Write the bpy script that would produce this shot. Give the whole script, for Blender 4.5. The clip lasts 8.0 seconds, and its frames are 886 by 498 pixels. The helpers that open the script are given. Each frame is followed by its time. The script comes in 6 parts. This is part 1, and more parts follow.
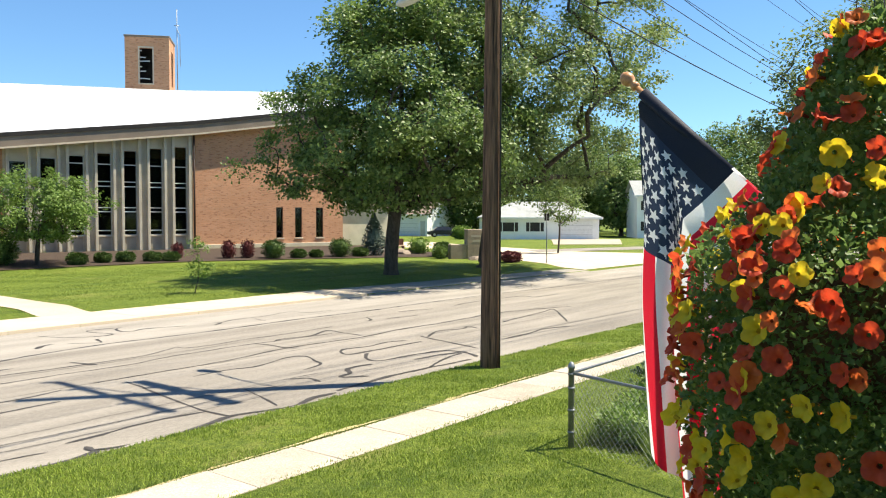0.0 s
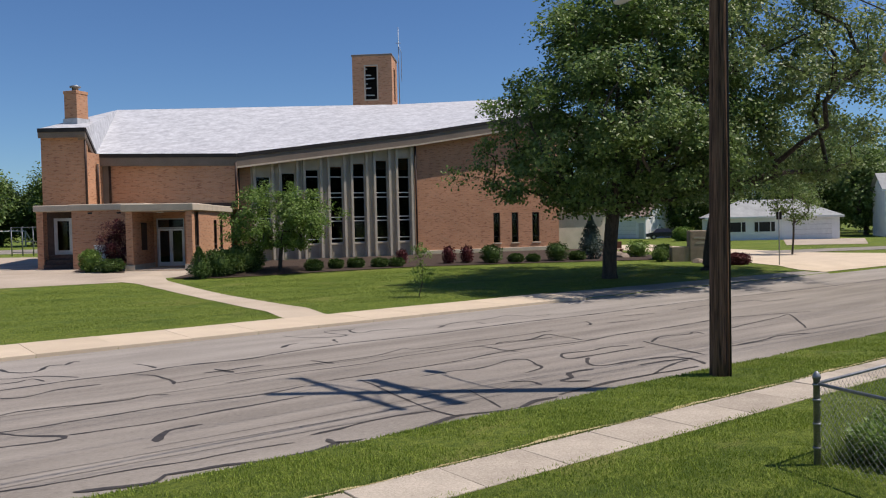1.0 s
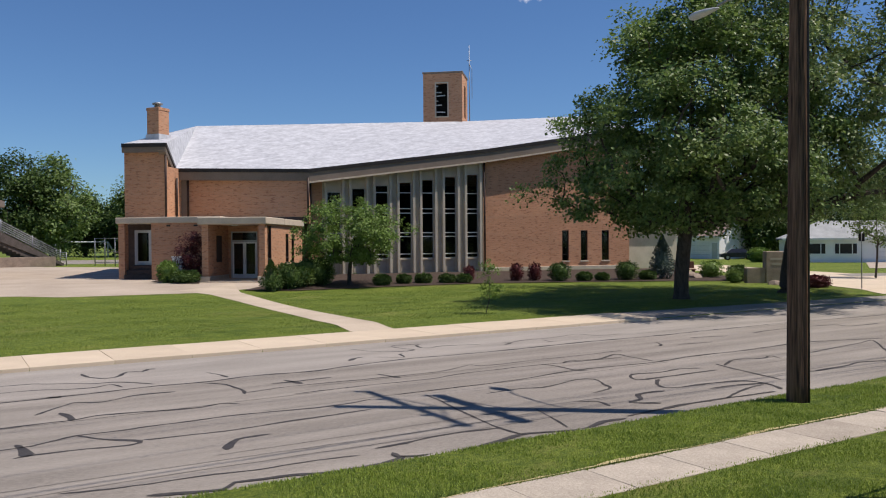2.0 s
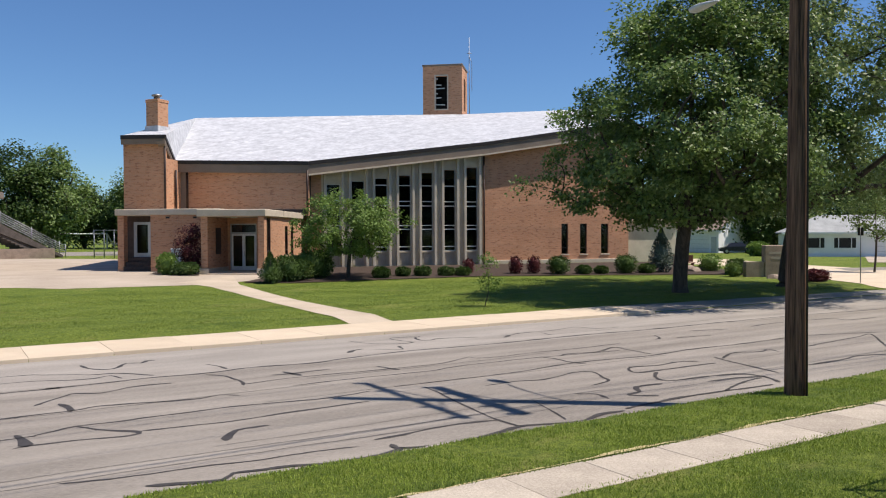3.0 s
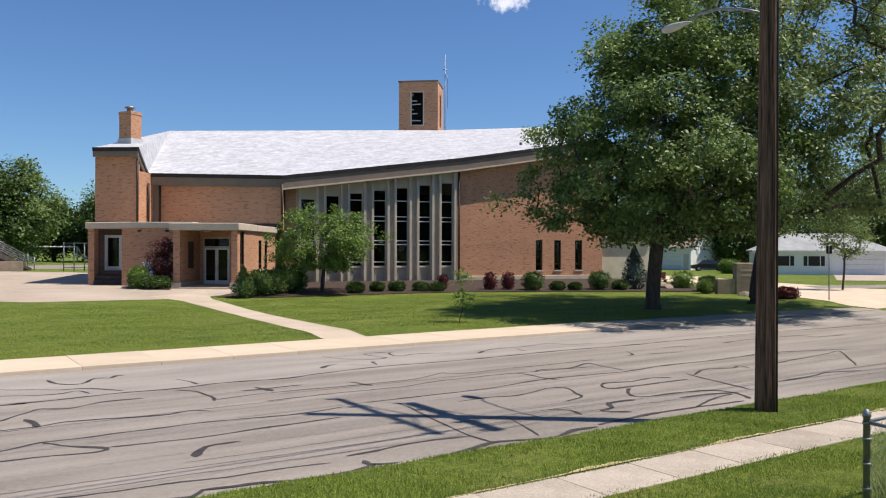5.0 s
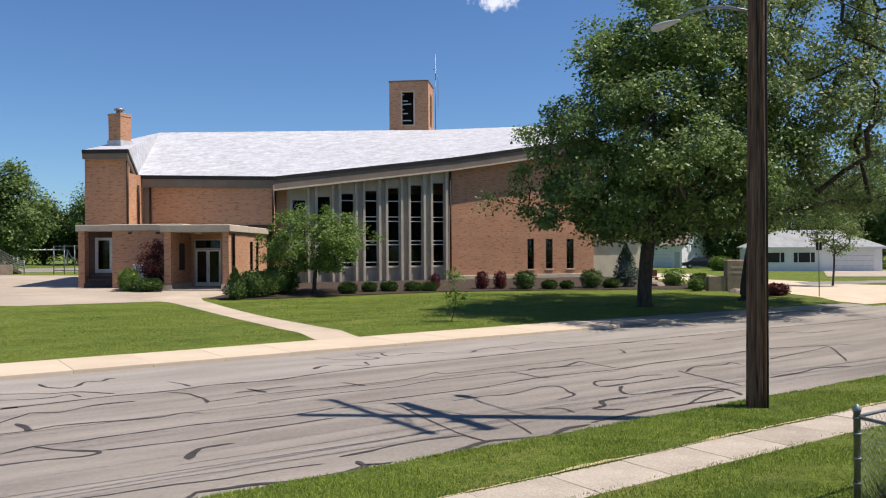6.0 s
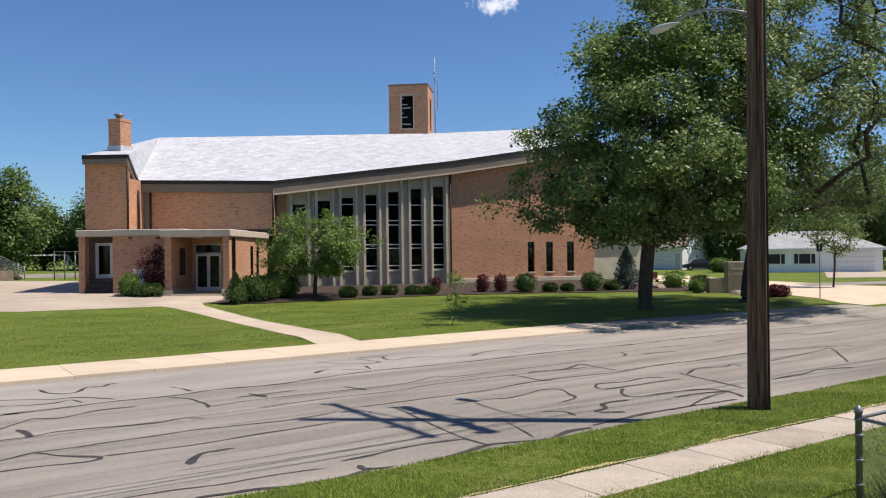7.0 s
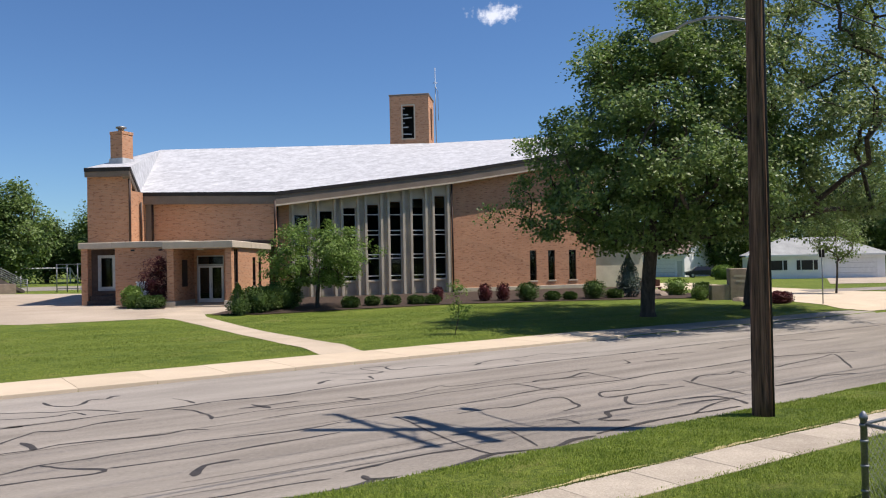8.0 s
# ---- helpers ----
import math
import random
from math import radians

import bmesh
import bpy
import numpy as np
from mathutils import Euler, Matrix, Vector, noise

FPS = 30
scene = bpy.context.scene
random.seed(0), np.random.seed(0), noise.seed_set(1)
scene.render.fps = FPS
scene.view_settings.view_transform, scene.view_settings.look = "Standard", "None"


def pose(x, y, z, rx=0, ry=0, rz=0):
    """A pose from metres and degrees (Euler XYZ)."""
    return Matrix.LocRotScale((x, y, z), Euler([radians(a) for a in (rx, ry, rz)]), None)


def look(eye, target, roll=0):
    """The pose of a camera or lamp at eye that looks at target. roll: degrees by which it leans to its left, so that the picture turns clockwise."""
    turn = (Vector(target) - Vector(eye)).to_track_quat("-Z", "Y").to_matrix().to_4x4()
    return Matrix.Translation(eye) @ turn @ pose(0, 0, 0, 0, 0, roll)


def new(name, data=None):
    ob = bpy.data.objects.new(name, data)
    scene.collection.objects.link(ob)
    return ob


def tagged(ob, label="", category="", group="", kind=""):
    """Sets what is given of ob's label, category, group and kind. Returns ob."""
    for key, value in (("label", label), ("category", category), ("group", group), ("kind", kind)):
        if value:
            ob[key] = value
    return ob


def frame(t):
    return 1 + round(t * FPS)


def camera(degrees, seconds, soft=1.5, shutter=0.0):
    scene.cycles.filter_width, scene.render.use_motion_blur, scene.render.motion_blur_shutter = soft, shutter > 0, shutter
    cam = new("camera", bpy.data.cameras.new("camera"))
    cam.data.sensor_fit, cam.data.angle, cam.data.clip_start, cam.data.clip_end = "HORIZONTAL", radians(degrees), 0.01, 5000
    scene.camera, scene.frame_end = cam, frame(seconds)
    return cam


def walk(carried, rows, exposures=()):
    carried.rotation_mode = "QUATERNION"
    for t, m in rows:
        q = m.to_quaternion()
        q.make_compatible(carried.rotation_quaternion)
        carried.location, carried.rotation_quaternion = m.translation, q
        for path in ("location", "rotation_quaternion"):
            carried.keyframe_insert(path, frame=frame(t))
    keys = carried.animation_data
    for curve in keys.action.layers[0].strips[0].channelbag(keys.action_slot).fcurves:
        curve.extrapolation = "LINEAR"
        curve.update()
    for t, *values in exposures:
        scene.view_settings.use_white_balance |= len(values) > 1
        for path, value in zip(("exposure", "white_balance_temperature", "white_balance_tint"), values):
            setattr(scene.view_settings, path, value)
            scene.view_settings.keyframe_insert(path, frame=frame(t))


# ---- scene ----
cam = camera(57.5, 8.0, soft=1.1)
# seconds, eye x y z, yaw, pitch, roll
PATH = [
    (0.0, 0.075, -0.025, 2.800, -51.79, -2.26, 0.06),
    (0.5, 0.035, 0.012, 2.800, -44.02, -2.02, -0.60),
    (1.0, 0.032, 0.035, 2.790, -36.58, -1.80, -1.29),
    (1.5, 0.026, 0.040, 2.785, -33.06, -0.88, -0.63),
    (2.0, 0.026, 0.045, 2.780, -31.81, -0.55, -0.46),
    (3.5, 0.026, 0.027, 2.765, -31.92, -1.18, -0.18),
    (4.0, 0.026, 0.020, 2.768, -32.55, -0.48, -0.67),
    (4.5, 0.029, 0.030, 2.763, -33.10, 0.02, -0.24),
    (5.0, 0.033, 0.034, 2.763, -33.64, 0.06, 0.14),
    (6.5, 0.026, 0.018, 2.766, -34.38, 0.08, -0.52),
    (7.0, 0.026, 0.020, 2.768, -34.20, 0.27, -0.69),
    (7.5, 0.018, 0.020, 2.770, -33.88, 0.52, -1.02),
    (8.0, 0.010, 0.013, 2.766, -34.08, 0.94, -1.20),
]
EXPOSURES = [(0.0, 1.2, 7100, 6), (0.5, 0.66, 6700, 11), (1.0, 0.08, 6550, 16), (1.5, 0.05, 6500, 16), (2.0, 0.11, 6500, 16), (3.5, 0.45, 6600, 14), (5.0, 0.40, 6600, 15), (8.0, 0.38, 6600, 15)]
walk(cam, [(t, pose(x, y, z, 90 + pitch, 0, yaw) @ pose(0, 0, 0, 0, 0, roll)) for t, x, y, z, yaw, pitch, roll in PATH], EXPOSURES)

# ---- light ----
SUN_UP, SUN_TURN = 61.6, 127.7
world = bpy.data.worlds.new("sky")
scene.world = world
world.use_nodes = True
wn = world.node_tree.nodes
sky = wn.new("ShaderNodeTexSky")
sky.sky_type, sky.sun_disc = "NISHITA", False
sky.sun_elevation, sky.sun_rotation = radians(SUN_UP), radians(SUN_TURN)
sky.altitude, sky.air_density, sky.dust_density, sky.ozone_density = 200, 1.0, 0.0, 1.6
wn["Background"].inputs["Strength"].default_value = 0.069
tint = wn.new("ShaderNodeMix")
tint.data_type, tint.blend_type = "RGBA", "MULTIPLY"
tint.inputs[0].default_value, tint.inputs[7].default_value = 1.0, (0.64, 0.93, 1.24, 1)
world.node_tree.links.new(sky.outputs["Color"], tint.inputs[6])
world.node_tree.links.new(tint.outputs[2], wn["Background"].inputs["Color"])
sun_data = bpy.data.lights.new("sun", "SUN")
sun_data.energy, sun_data.angle, sun_data.color = 4.5, radians(0.53), (1.0, 0.935, 0.83)
sun = new("sun", sun_data)
to_sun = Vector((math.sin(radians(SUN_TURN)) * math.cos(radians(SUN_UP)), math.cos(radians(SUN_TURN)) * math.cos(radians(SUN_UP)), math.sin(radians(SUN_UP))))
sun.matrix_world = look(to_sun * 60, (0, 0, 0))

# ---- materials ----


def material(name, low, high, scale=4.0, rough=0.8, bump=0.2, fine=60.0, metal=0.0, island=0.0, piece=0.0, spec=0.3, stretch=(1, 1, 1), through_light=0.0):
    """A rough surface: two colours mixed by a broad and a fine noise, with a fine relief."""
    m = bpy.data.materials.new(name)
    m.use_nodes = True
    n, ln = m.node_tree.nodes, m.node_tree.links
    b = n["Principled BSDF"]
    co = n.new("ShaderNodeTexCoord")
    mp = n.new("ShaderNodeMapping")
    mp.inputs["Scale"].default_value = stretch
    ln.new(co.outputs["Object"], mp.inputs["Vector"])
    a = n.new("ShaderNodeTexNoise")
    a.inputs["Scale"].default_value, a.inputs["Detail"].default_value = scale, 5
    f = n.new("ShaderNodeTexNoise")
    f.inputs["Scale"].default_value, f.inputs["Detail"].default_value = fine, 4
    ln.new(mp.outputs[0], a.inputs["Vector"])
    ln.new(mp.outputs[0], f.inputs["Vector"])
    add = n.new("ShaderNodeMath")
    add.operation = "ADD"
    ln.new(a.outputs["Fac"], add.inputs[0])
    ln.new(f.outputs["Fac"], add.inputs[1])
    last = add.outputs[0]
    for amount, src, socket in ((island, "ShaderNodeNewGeometry", "Random Per Island"), (piece, "ShaderNodeObjectInfo", "Random")):
        if amount:
            g = n.new(src)
            k = n.new("ShaderNodeMath")
            k.operation = "MULTIPLY_ADD"
            ln.new(g.outputs[socket], k.inputs[0])
            k.inputs[1].default_value = amount
            ln.new(last, k.inputs[2])
            last = k.outputs[0]
    r = n.new("ShaderNodeMapRange")
    r.inputs["From Min"].default_value, r.inputs["From Max"].default_value = 0.72, 1.28 + island + piece
    ln.new(last, r.inputs["Value"])
    mix = n.new("ShaderNodeMix")
    mix.data_type = "RGBA"
    mix.inputs[6].default_value, mix.inputs[7].default_value = (*low, 1), (*high, 1)
    ln.new(r.outputs[0], mix.inputs[0])
    ln.new(mix.outputs[2], b.inputs["Base Color"])
    b.inputs["Roughness"].default_value, b.inputs["Metallic"].default_value = rough, metal
    b.inputs["Specular IOR Level"].default_value = spec
    if bump:
        bu = n.new("ShaderNodeBump")
        bu.inputs["Strength"].default_value, bu.inputs["Distance"].default_value = bump, 0.02
        ln.new(f.outputs["Fac"], bu.inputs["Height"])
        ln.new(bu.outputs[0], b.inputs["Normal"])
    if through_light:
        tr = n.new("ShaderNodeBsdfTranslucent")
        ln.new(mix.outputs[2], tr.inputs["Color"])
        ms = n.new("ShaderNodeMixShader")
        ms.inputs[0].default_value = through_light
        ln.new(b.outputs[0], ms.inputs[1])
        ln.new(tr.outputs[0], ms.inputs[2])
        ln.new(ms.outputs[0], n["Material Output"].inputs["Surface"])
    return m


def brick_material(name, one, two, mortar, dark):
    """Running-bond brick on a wall whose own x runs along it and z up; single bricks burnt darker."""
    m = bpy.data.materials.new(name)
    m.use_nodes = True
    n, ln = m.node_tree.nodes, m.node_tree.links
    b = n["Principled BSDF"]
    co = n.new("ShaderNodeTexCoord")
    sp = n.new("ShaderNodeSeparateXYZ")
    ln.new(co.outputs["Object"], sp.inputs[0])
    xy = n.new("ShaderNodeMath")
    xy.operation = "ADD"
    ln.new(sp.outputs[0], xy.inputs[0])
    ln.new(sp.outputs[1], xy.inputs[1])
    cb = n.new("ShaderNodeCombineXYZ")
    ln.new(xy.outputs[0], cb.inputs[0])
    ln.new(sp.outputs[2], cb.inputs[1])
    t = n.new("ShaderNodeTexBrick")
    t.inputs["Color1"].default_value, t.inputs["Color2"].default_value, t.inputs["Mortar"].default_value = (*one, 1), (*two, 1), (*mortar, 1)
    t.inputs["Scale"].default_value = 1.0
    t.inputs["Mortar Size"].default_value = 0.006
    t.inputs["Brick Width"].default_value, t.inputs["Row Height"].default_value = 0.30, 0.075
    ln.new(cb.outputs[0], t.inputs["Vector"])
    # darker bricks in loose groups
    st = n.new("ShaderNodeMapping")
    st.inputs["Scale"].default_value = (2.8, 9.0, 1)
    ln.new(cb.outputs[0], st.inputs["Vector"])
    v = n.new("ShaderNodeTexNoise")
    v.inputs["Scale"].default_value, v.inputs["Detail"].default_value = 1.0, 2
    ln.new(st.outputs[0], v.inputs["Vector"])
    r = n.new("ShaderNodeMapRange")
    r.inputs["From Min"].default_value, r.inputs["From Max"].default_value = 0.57, 0.64
    r.inputs["To Max"].default_value = 0.6
    ln.new(v.outputs["Fac"], r.inputs["Value"])
    mix = n.new("ShaderNodeMix")
    mix.data_type = "RGBA"
    mix.inputs[7].default_value = (*dark, 1)
    ln.new(r.outputs[0], mix.inputs[0])
    ln.new(t.outputs["Color"], mix.inputs[6])
    # broad weathering
    w = n.new("ShaderNodeTexNoise")
    w.inputs["Scale"].default_value, w.inputs["Detail"].default_value = 0.5, 5
    ln.new(co.outputs["Object"], w.inputs["Vector"])
    wr = n.new("ShaderNodeMapRange")
    wr.inputs["To Min"].default_value, wr.inputs["To Max"].default_value = 0.78, 1.18
    ln.new(w.outputs["Fac"], wr.inputs["Value"])
    mul = n.new("ShaderNodeMix")
    mul.data_type, mul.blend_type = "RGBA", "MULTIPLY"
    mul.inputs[0].default_value = 1.0
    ln.new(mix.outputs[2], mul.inputs[6])
    ln.new(wr.outputs[0], mul.inputs[7])
    ln.new(mul.outputs[2], b.inputs["Base Color"])
    bu = n.new("ShaderNodeBump")
    bu.inputs["Strength"].default_value, bu.inputs["Distance"].default_value = 0.5, 0.01
    bu.invert = True
    ln.new(t.outputs["Fac"], bu.inputs["Height"])
    ln.new(bu.outputs[0], b.inputs["Normal"])
    b.inputs["Roughness"].default_value = 0.9
    b.inputs["Specular IOR Level"].default_value = 0.15
    return m


def glass_material(name, tint=(0.8, 0.85, 0.85)):
    m = bpy.data.materials.new(name)
    m.use_nodes = True
    b = m.node_tree.nodes["Principled BSDF"]
    b.inputs["Base Color"].default_value = (*tint, 1)
    b.inputs["Roughness"].default_value, b.inputs["Transmission Weight"].default_value, b.inputs["IOR"].default_value = 0.03, 1.0, 1.3
    return m


def grass_material():
    """Mown turf: patches of dry straw and lush green over a fine blade grain."""
    m = bpy.data.materials.new("turf")
    m.use_nodes = True
    n, ln = m.node_tree.nodes, m.node_tree.links
    b = n["Principled BSDF"]
    co = n.new("ShaderNodeTexCoord")

    def noise_at(scale, detail=5, rough=0.6, stretch=None):
        t = n.new("ShaderNodeTexNoise")
        t.inputs["Scale"].default_value, t.inputs["Detail"].default_value, t.inputs["Roughness"].default_value = scale, detail, rough
        if stretch:
            mp = n.new("ShaderNodeMapping")
            mp.inputs["Scale"].default_value = stretch
            ln.new(co.outputs["Object"], mp.inputs["Vector"])
            ln.new(mp.outputs[0], t.inputs["Vector"])
        else:
            ln.new(co.outputs["Object"], t.inputs["Vector"])
        return t.outputs["Fac"]

    def blend(fac, lo, hi, a, c):
        r = n.new("ShaderNodeMapRange")
        r.inputs["From Min"].default_value, r.inputs["From Max"].default_value = lo, hi
        ln.new(fac, r.inputs["Value"])
        x = n.new("ShaderNodeMix")
        x.data_type = "RGBA"
        ln.new(r.outputs[0], x.inputs[0])
        for value, k in ((a, 6), (c, 7)):
            if isinstance(value, tuple):
                x.inputs[k].default_value = (*value, 1)
            else:
                ln.new(value, x.inputs[k])
        return x.outputs[2]
    fine = noise_at(38, 6, 0.75)
    green = blend(fine, 0.30, 0.72, (0.105, 0.145, 0.016), (0.290, 0.345, 0.060))
    lush = blend(fine, 0.30, 0.72, (0.036, 0.064, 0.008), (0.110, 0.165, 0.026))
    tuft = blend(noise_at(9, 6, 0.8), 0.36, 0.62, lush, green)
    mown = blend(noise_at(1.7, 7, 0.75, (0.6, 1, 1)), 0.40, 0.58, lush, tuft)
    base = blend(noise_at(0.5, 5, 0.6, (0.25, 1.5, 1)), 0.40, 0.58, mown, tuft)
    straw = blend(fine, 0.3, 0.7, (0.19, 0.17, 0.05), (0.40, 0.35, 0.13))
    dry = blend(noise_at(0.42, 8, 0.72, (0.6, 1.2, 1)), 0.56, 0.80, base, straw)
    ln.new(dry, b.inputs["Base Color"])
    b.inputs["Roughness"].default_value, b.inputs["Specular IOR Level"].default_value = 0.85, 0.15
    bu = n.new("ShaderNodeBump")
    bu.inputs["Strength"].default_value, bu.inputs["Distance"].default_value = 0.9, 0.05
    ln.new(fine, bu.inputs["Height"])
    ln.new(bu.outputs[0], b.inputs["Normal"])
    return m


TURF = grass_material()
ASPHALT = material("old_asphalt", (0.172, 0.153, 0.130), (0.338, 0.304, 0.262), 0.9, 0.92, 0.5, 55, stretch=(0.2, 1.7, 1))
PALE_ASPHALT = material("worn_asphalt", (0.235, 0.212, 0.184), (0.375, 0.342, 0.300), 0.7, 0.92, 0.5, 55, stretch=(0.35, 1.6, 1))
TAR = material("crack_sealer", (0.034, 0.031, 0.030), (0.070, 0.063, 0.058), 6, 0.7, 0.2, 70)
STREAK = material("worn_streak", (0.115, 0.104, 0.092), (0.19, 0.172, 0.15), 6, 0.9, 0.2, 70)
CONCRETE = material("pale_concrete", (0.48, 0.39, 0.28), (0.66, 0.55, 0.41), 0.8, 0.9, 0.2, 60, piece=0.25)
OLD_CONCRETE = material("weathered_concrete", (0.235, 0.20, 0.158), (0.57, 0.50, 0.405), 1.6, 0.92, 0.4, 40, piece=0.5)
PATH_CONCRETE = material("path_concrete", (0.40, 0.33, 0.245), (0.56, 0.47, 0.36), 0.7, 0.9, 0.2, 30)
APRON = material("drive_concrete", (0.34, 0.28, 0.215), (0.50, 0.42, 0.33), 0.35, 0.9, 0.2, 20)
MULCH = material("mulch", (0.028, 0.019, 0.014), (0.085, 0.058, 0.042), 8, 0.95, 0.7, 40)
BRICK = brick_material("tan_brick", (0.50, 0.250, 0.140), (0.57, 0.300, 0.175), (0.48, 0.34, 0.235), (0.26, 0.12, 0.075))
PRECAST = material("precast_concrete", (0.43, 0.38, 0.295), (0.58, 0.52, 0.415), 1.5, 0.9, 0.25, 40)
PRECAST_PANEL = material("recessed_panel", (0.33, 0.285, 0.23), (0.44, 0.39, 0.32), 1.5, 0.9, 0.25, 40)
TRIM_LIGHT = material("limestone_trim", (0.45, 0.38, 0.29), (0.58, 0.50, 0.39), 2, 0.85, 0.15, 40)
FASCIA = material("taupe_fascia", (0.175, 0.138, 0.108), (0.24, 0.192, 0.152), 1.2, 0.7, 0.1, 30)
DARK_METAL = material("dark_gutter", (0.018, 0.015, 0.014), (0.04, 0.034, 0.03), 3, 0.5, 0.05, 30)
BROWN_PIPE = material("brown_downpipe", (0.035, 0.02, 0.015), (0.06, 0.036, 0.028), 3, 0.5, 0.05, 30)
ROOF_WHITE = material("white_roof_coating", (0.36, 0.37, 0.39), (0.60, 0.61, 0.63), 1.4, 0.7, 0.3, 4, stretch=(0.8, 1.3, 1))
GLASS = glass_material("window_glass", (0.35, 0.4, 0.42))
FRAME_LIGHT = material("aluminium_frame", (0.42, 0.42, 0.42), (0.55, 0.55, 0.55), 5, 0.4, 0.05, 40, metal=0.4)
# near-black backing: the shade of unlit rooms is put into the colour
ROOM_SHADE = material("painted_room_shade", (0.02, 0.02, 0.022), (0.04, 0.04, 0.04), 1, 0.9, 0, 10)
BARK = material("bark", (0.045, 0.035, 0.027), (0.12, 0.095, 0.075), 3, 0.95, 0.9, 18, stretch=(3, 3, 0.5))
POLE_WOOD = material("creosoted_pole", (0.018, 0.010, 0.007), (0.235, 0.132, 0.080), 3.0, 0.9, 1.0, 9, stretch=(5, 5, 0.22))
MAPLE_LEAF = material("maple_leaf", (0.058, 0.110, 0.022), (0.245, 0.345, 0.095), 1, 0.50, 0, 5, island=1.2, spec=0.45, through_light=0.36)
LOCUST_LEAF = material("light_leaf", (0.092, 0.145, 0.036), (0.300, 0.380, 0.135), 1, 0.50, 0, 5, island=1.2, spec=0.45, through_light=0.40)
PALE_LEAF = material("pale_leaf", (0.11, 0.16, 0.05), (0.30, 0.37, 0.14), 1, 0.55, 0, 5, island=1.2, through_light=0.4)
YOUNG_LEAF = material("young_leaf", (0.085, 0.150, 0.026), (0.230, 0.340, 0.080), 1, 0.55, 0, 5, island=1.2, through_light=0.35)
DARK_LEAF = material("dark_leaf", (0.030, 0.062, 0.014), (0.095, 0.155, 0.034), 1, 0.6, 0, 5, island=1.2, through_light=0.2)
RED_LEAF = material("barberry_leaf", (0.055, 0.012, 0.014), (0.15, 0.035, 0.035), 1, 0.6, 0, 5, island=1.2, through_light=0.2)
BLUE_NEEDLE = material("spruce_needle", (0.05, 0.075, 0.06), (0.12, 0.155, 0.13), 1, 0.6, 0, 5, island=1.0)
BLADE = material("grass_blade", (0.095, 0.165, 0.016), (0.400, 0.490, 0.085), 0.8, 0.6, 0, 4, island=0.7, through_light=0.3)
LAWN_BLADE = material("lawn_blade", (0.075, 0.130, 0.014), (0.310, 0.375, 0.070), 0.45, 0.6, 0, 3, island=0.5, through_light=0.3, stretch=(0.45, 1.4, 1))
WEED = material("weed_blade", (0.08, 0.14, 0.025), (0.32, 0.40, 0.10), 1, 0.7, 0, 5, island=1.2, through_light=0.3)
GALVANISED = material("galvanised_steel", (0.20, 0.21, 0.22), (0.36, 0.37, 0.38), 6, 0.5, 0.1, 60, metal=0.7)
LAMP_GREY = material("lamp_housing", (0.45, 0.46, 0.47), (0.6, 0.61, 0.62), 5, 0.4, 0.05, 40, metal=0.3)
CABLE = material("black_cable", (0.012, 0.012, 0.013), (0.03, 0.03, 0.03), 5, 0.6, 0, 40)
CERAMIC = material("insulator_glaze", (0.10, 0.06, 0.04), (0.16, 0.1, 0.07), 5, 0.25, 0, 40)
WHITE_SIDING = material("white_siding", (0.80, 0.80, 0.79), (0.90, 0.90, 0.89), 1, 0.6, 0.1, 20)
GREY_SHINGLE = material("grey_shingle", (0.27, 0.28, 0.27), (0.42, 0.43, 0.42), 1, 0.9, 0.3, 12)
TAN_SHINGLE = material("brown_shingle", (0.20, 0.15, 0.12), (0.32, 0.25, 0.20), 1, 0.9, 0.3, 12)
STONE = material("sandstone_block", (0.22, 0.17, 0.13), (0.38, 0.30, 0.24), 2, 0.9, 0.5, 20)
RUST_BRICK = material("brown_brick", (0.15, 0.07, 0.045), (0.25, 0.12, 0.08), 5, 0.9, 0.4, 30)
DARK_BRICK = material("dark_recess_brick", (0.055, 0.036, 0.030), (0.10, 0.068, 0.055), 5, 0.8, 0.4, 30)
CAR_PAINT = material("dark_car_paint", (0.02, 0.022, 0.03), (0.035, 0.038, 0.05), 3, 0.25, 0, 40, spec=0.5)
RUBBER = material("tyre_rubber", (0.012, 0.012, 0.012), (0.03, 0.03, 0.03), 9, 0.85, 0.1, 40)
WHITE_PAINT = material("white_paint", (0.72, 0.72, 0.70), (0.84, 0.84, 0.82), 3, 0.5, 0.05, 40)
WOOD_KNOB = material("turned_wood", (0.42, 0.19, 0.08), (0.62, 0.32, 0.15), 14, 0.35, 0.05, 60, stretch=(1, 1, 6))
FLAG_RED = material("red_nylon", (0.56, 0.010, 0.030), (0.68, 0.020, 0.045), 3, 0.6, 0.15, 220, through_light=0.55)
FLAG_WHITE = material("white_nylon", (0.80, 0.80, 0.80), (0.90, 0.90, 0.90), 3, 0.6, 0.15, 220, through_light=0.55)
FLAG_BLUE = material("navy_nylon", (0.022, 0.034, 0.065), (0.034, 0.05, 0.09), 3, 0.65, 0.15, 220, through_light=0.3)
FLAG_SLEEVE = material("navy_sleeve", (0.006, 0.009, 0.02), (0.012, 0.015, 0.03), 3, 0.65, 0.15, 220)
PETAL_RED = material("scarlet_petal", (0.52, 0.045, 0.018), (0.74, 0.11, 0.045), 20, 0.55, 0.1, 90, piece=0.5, through_light=0.5)
PETAL_ORANGE = material("orange_petal", (0.68, 0.120, 0.030), (0.82, 0.22, 0.06), 20, 0.55, 0.1, 90, piece=0.5, through_light=0.5)
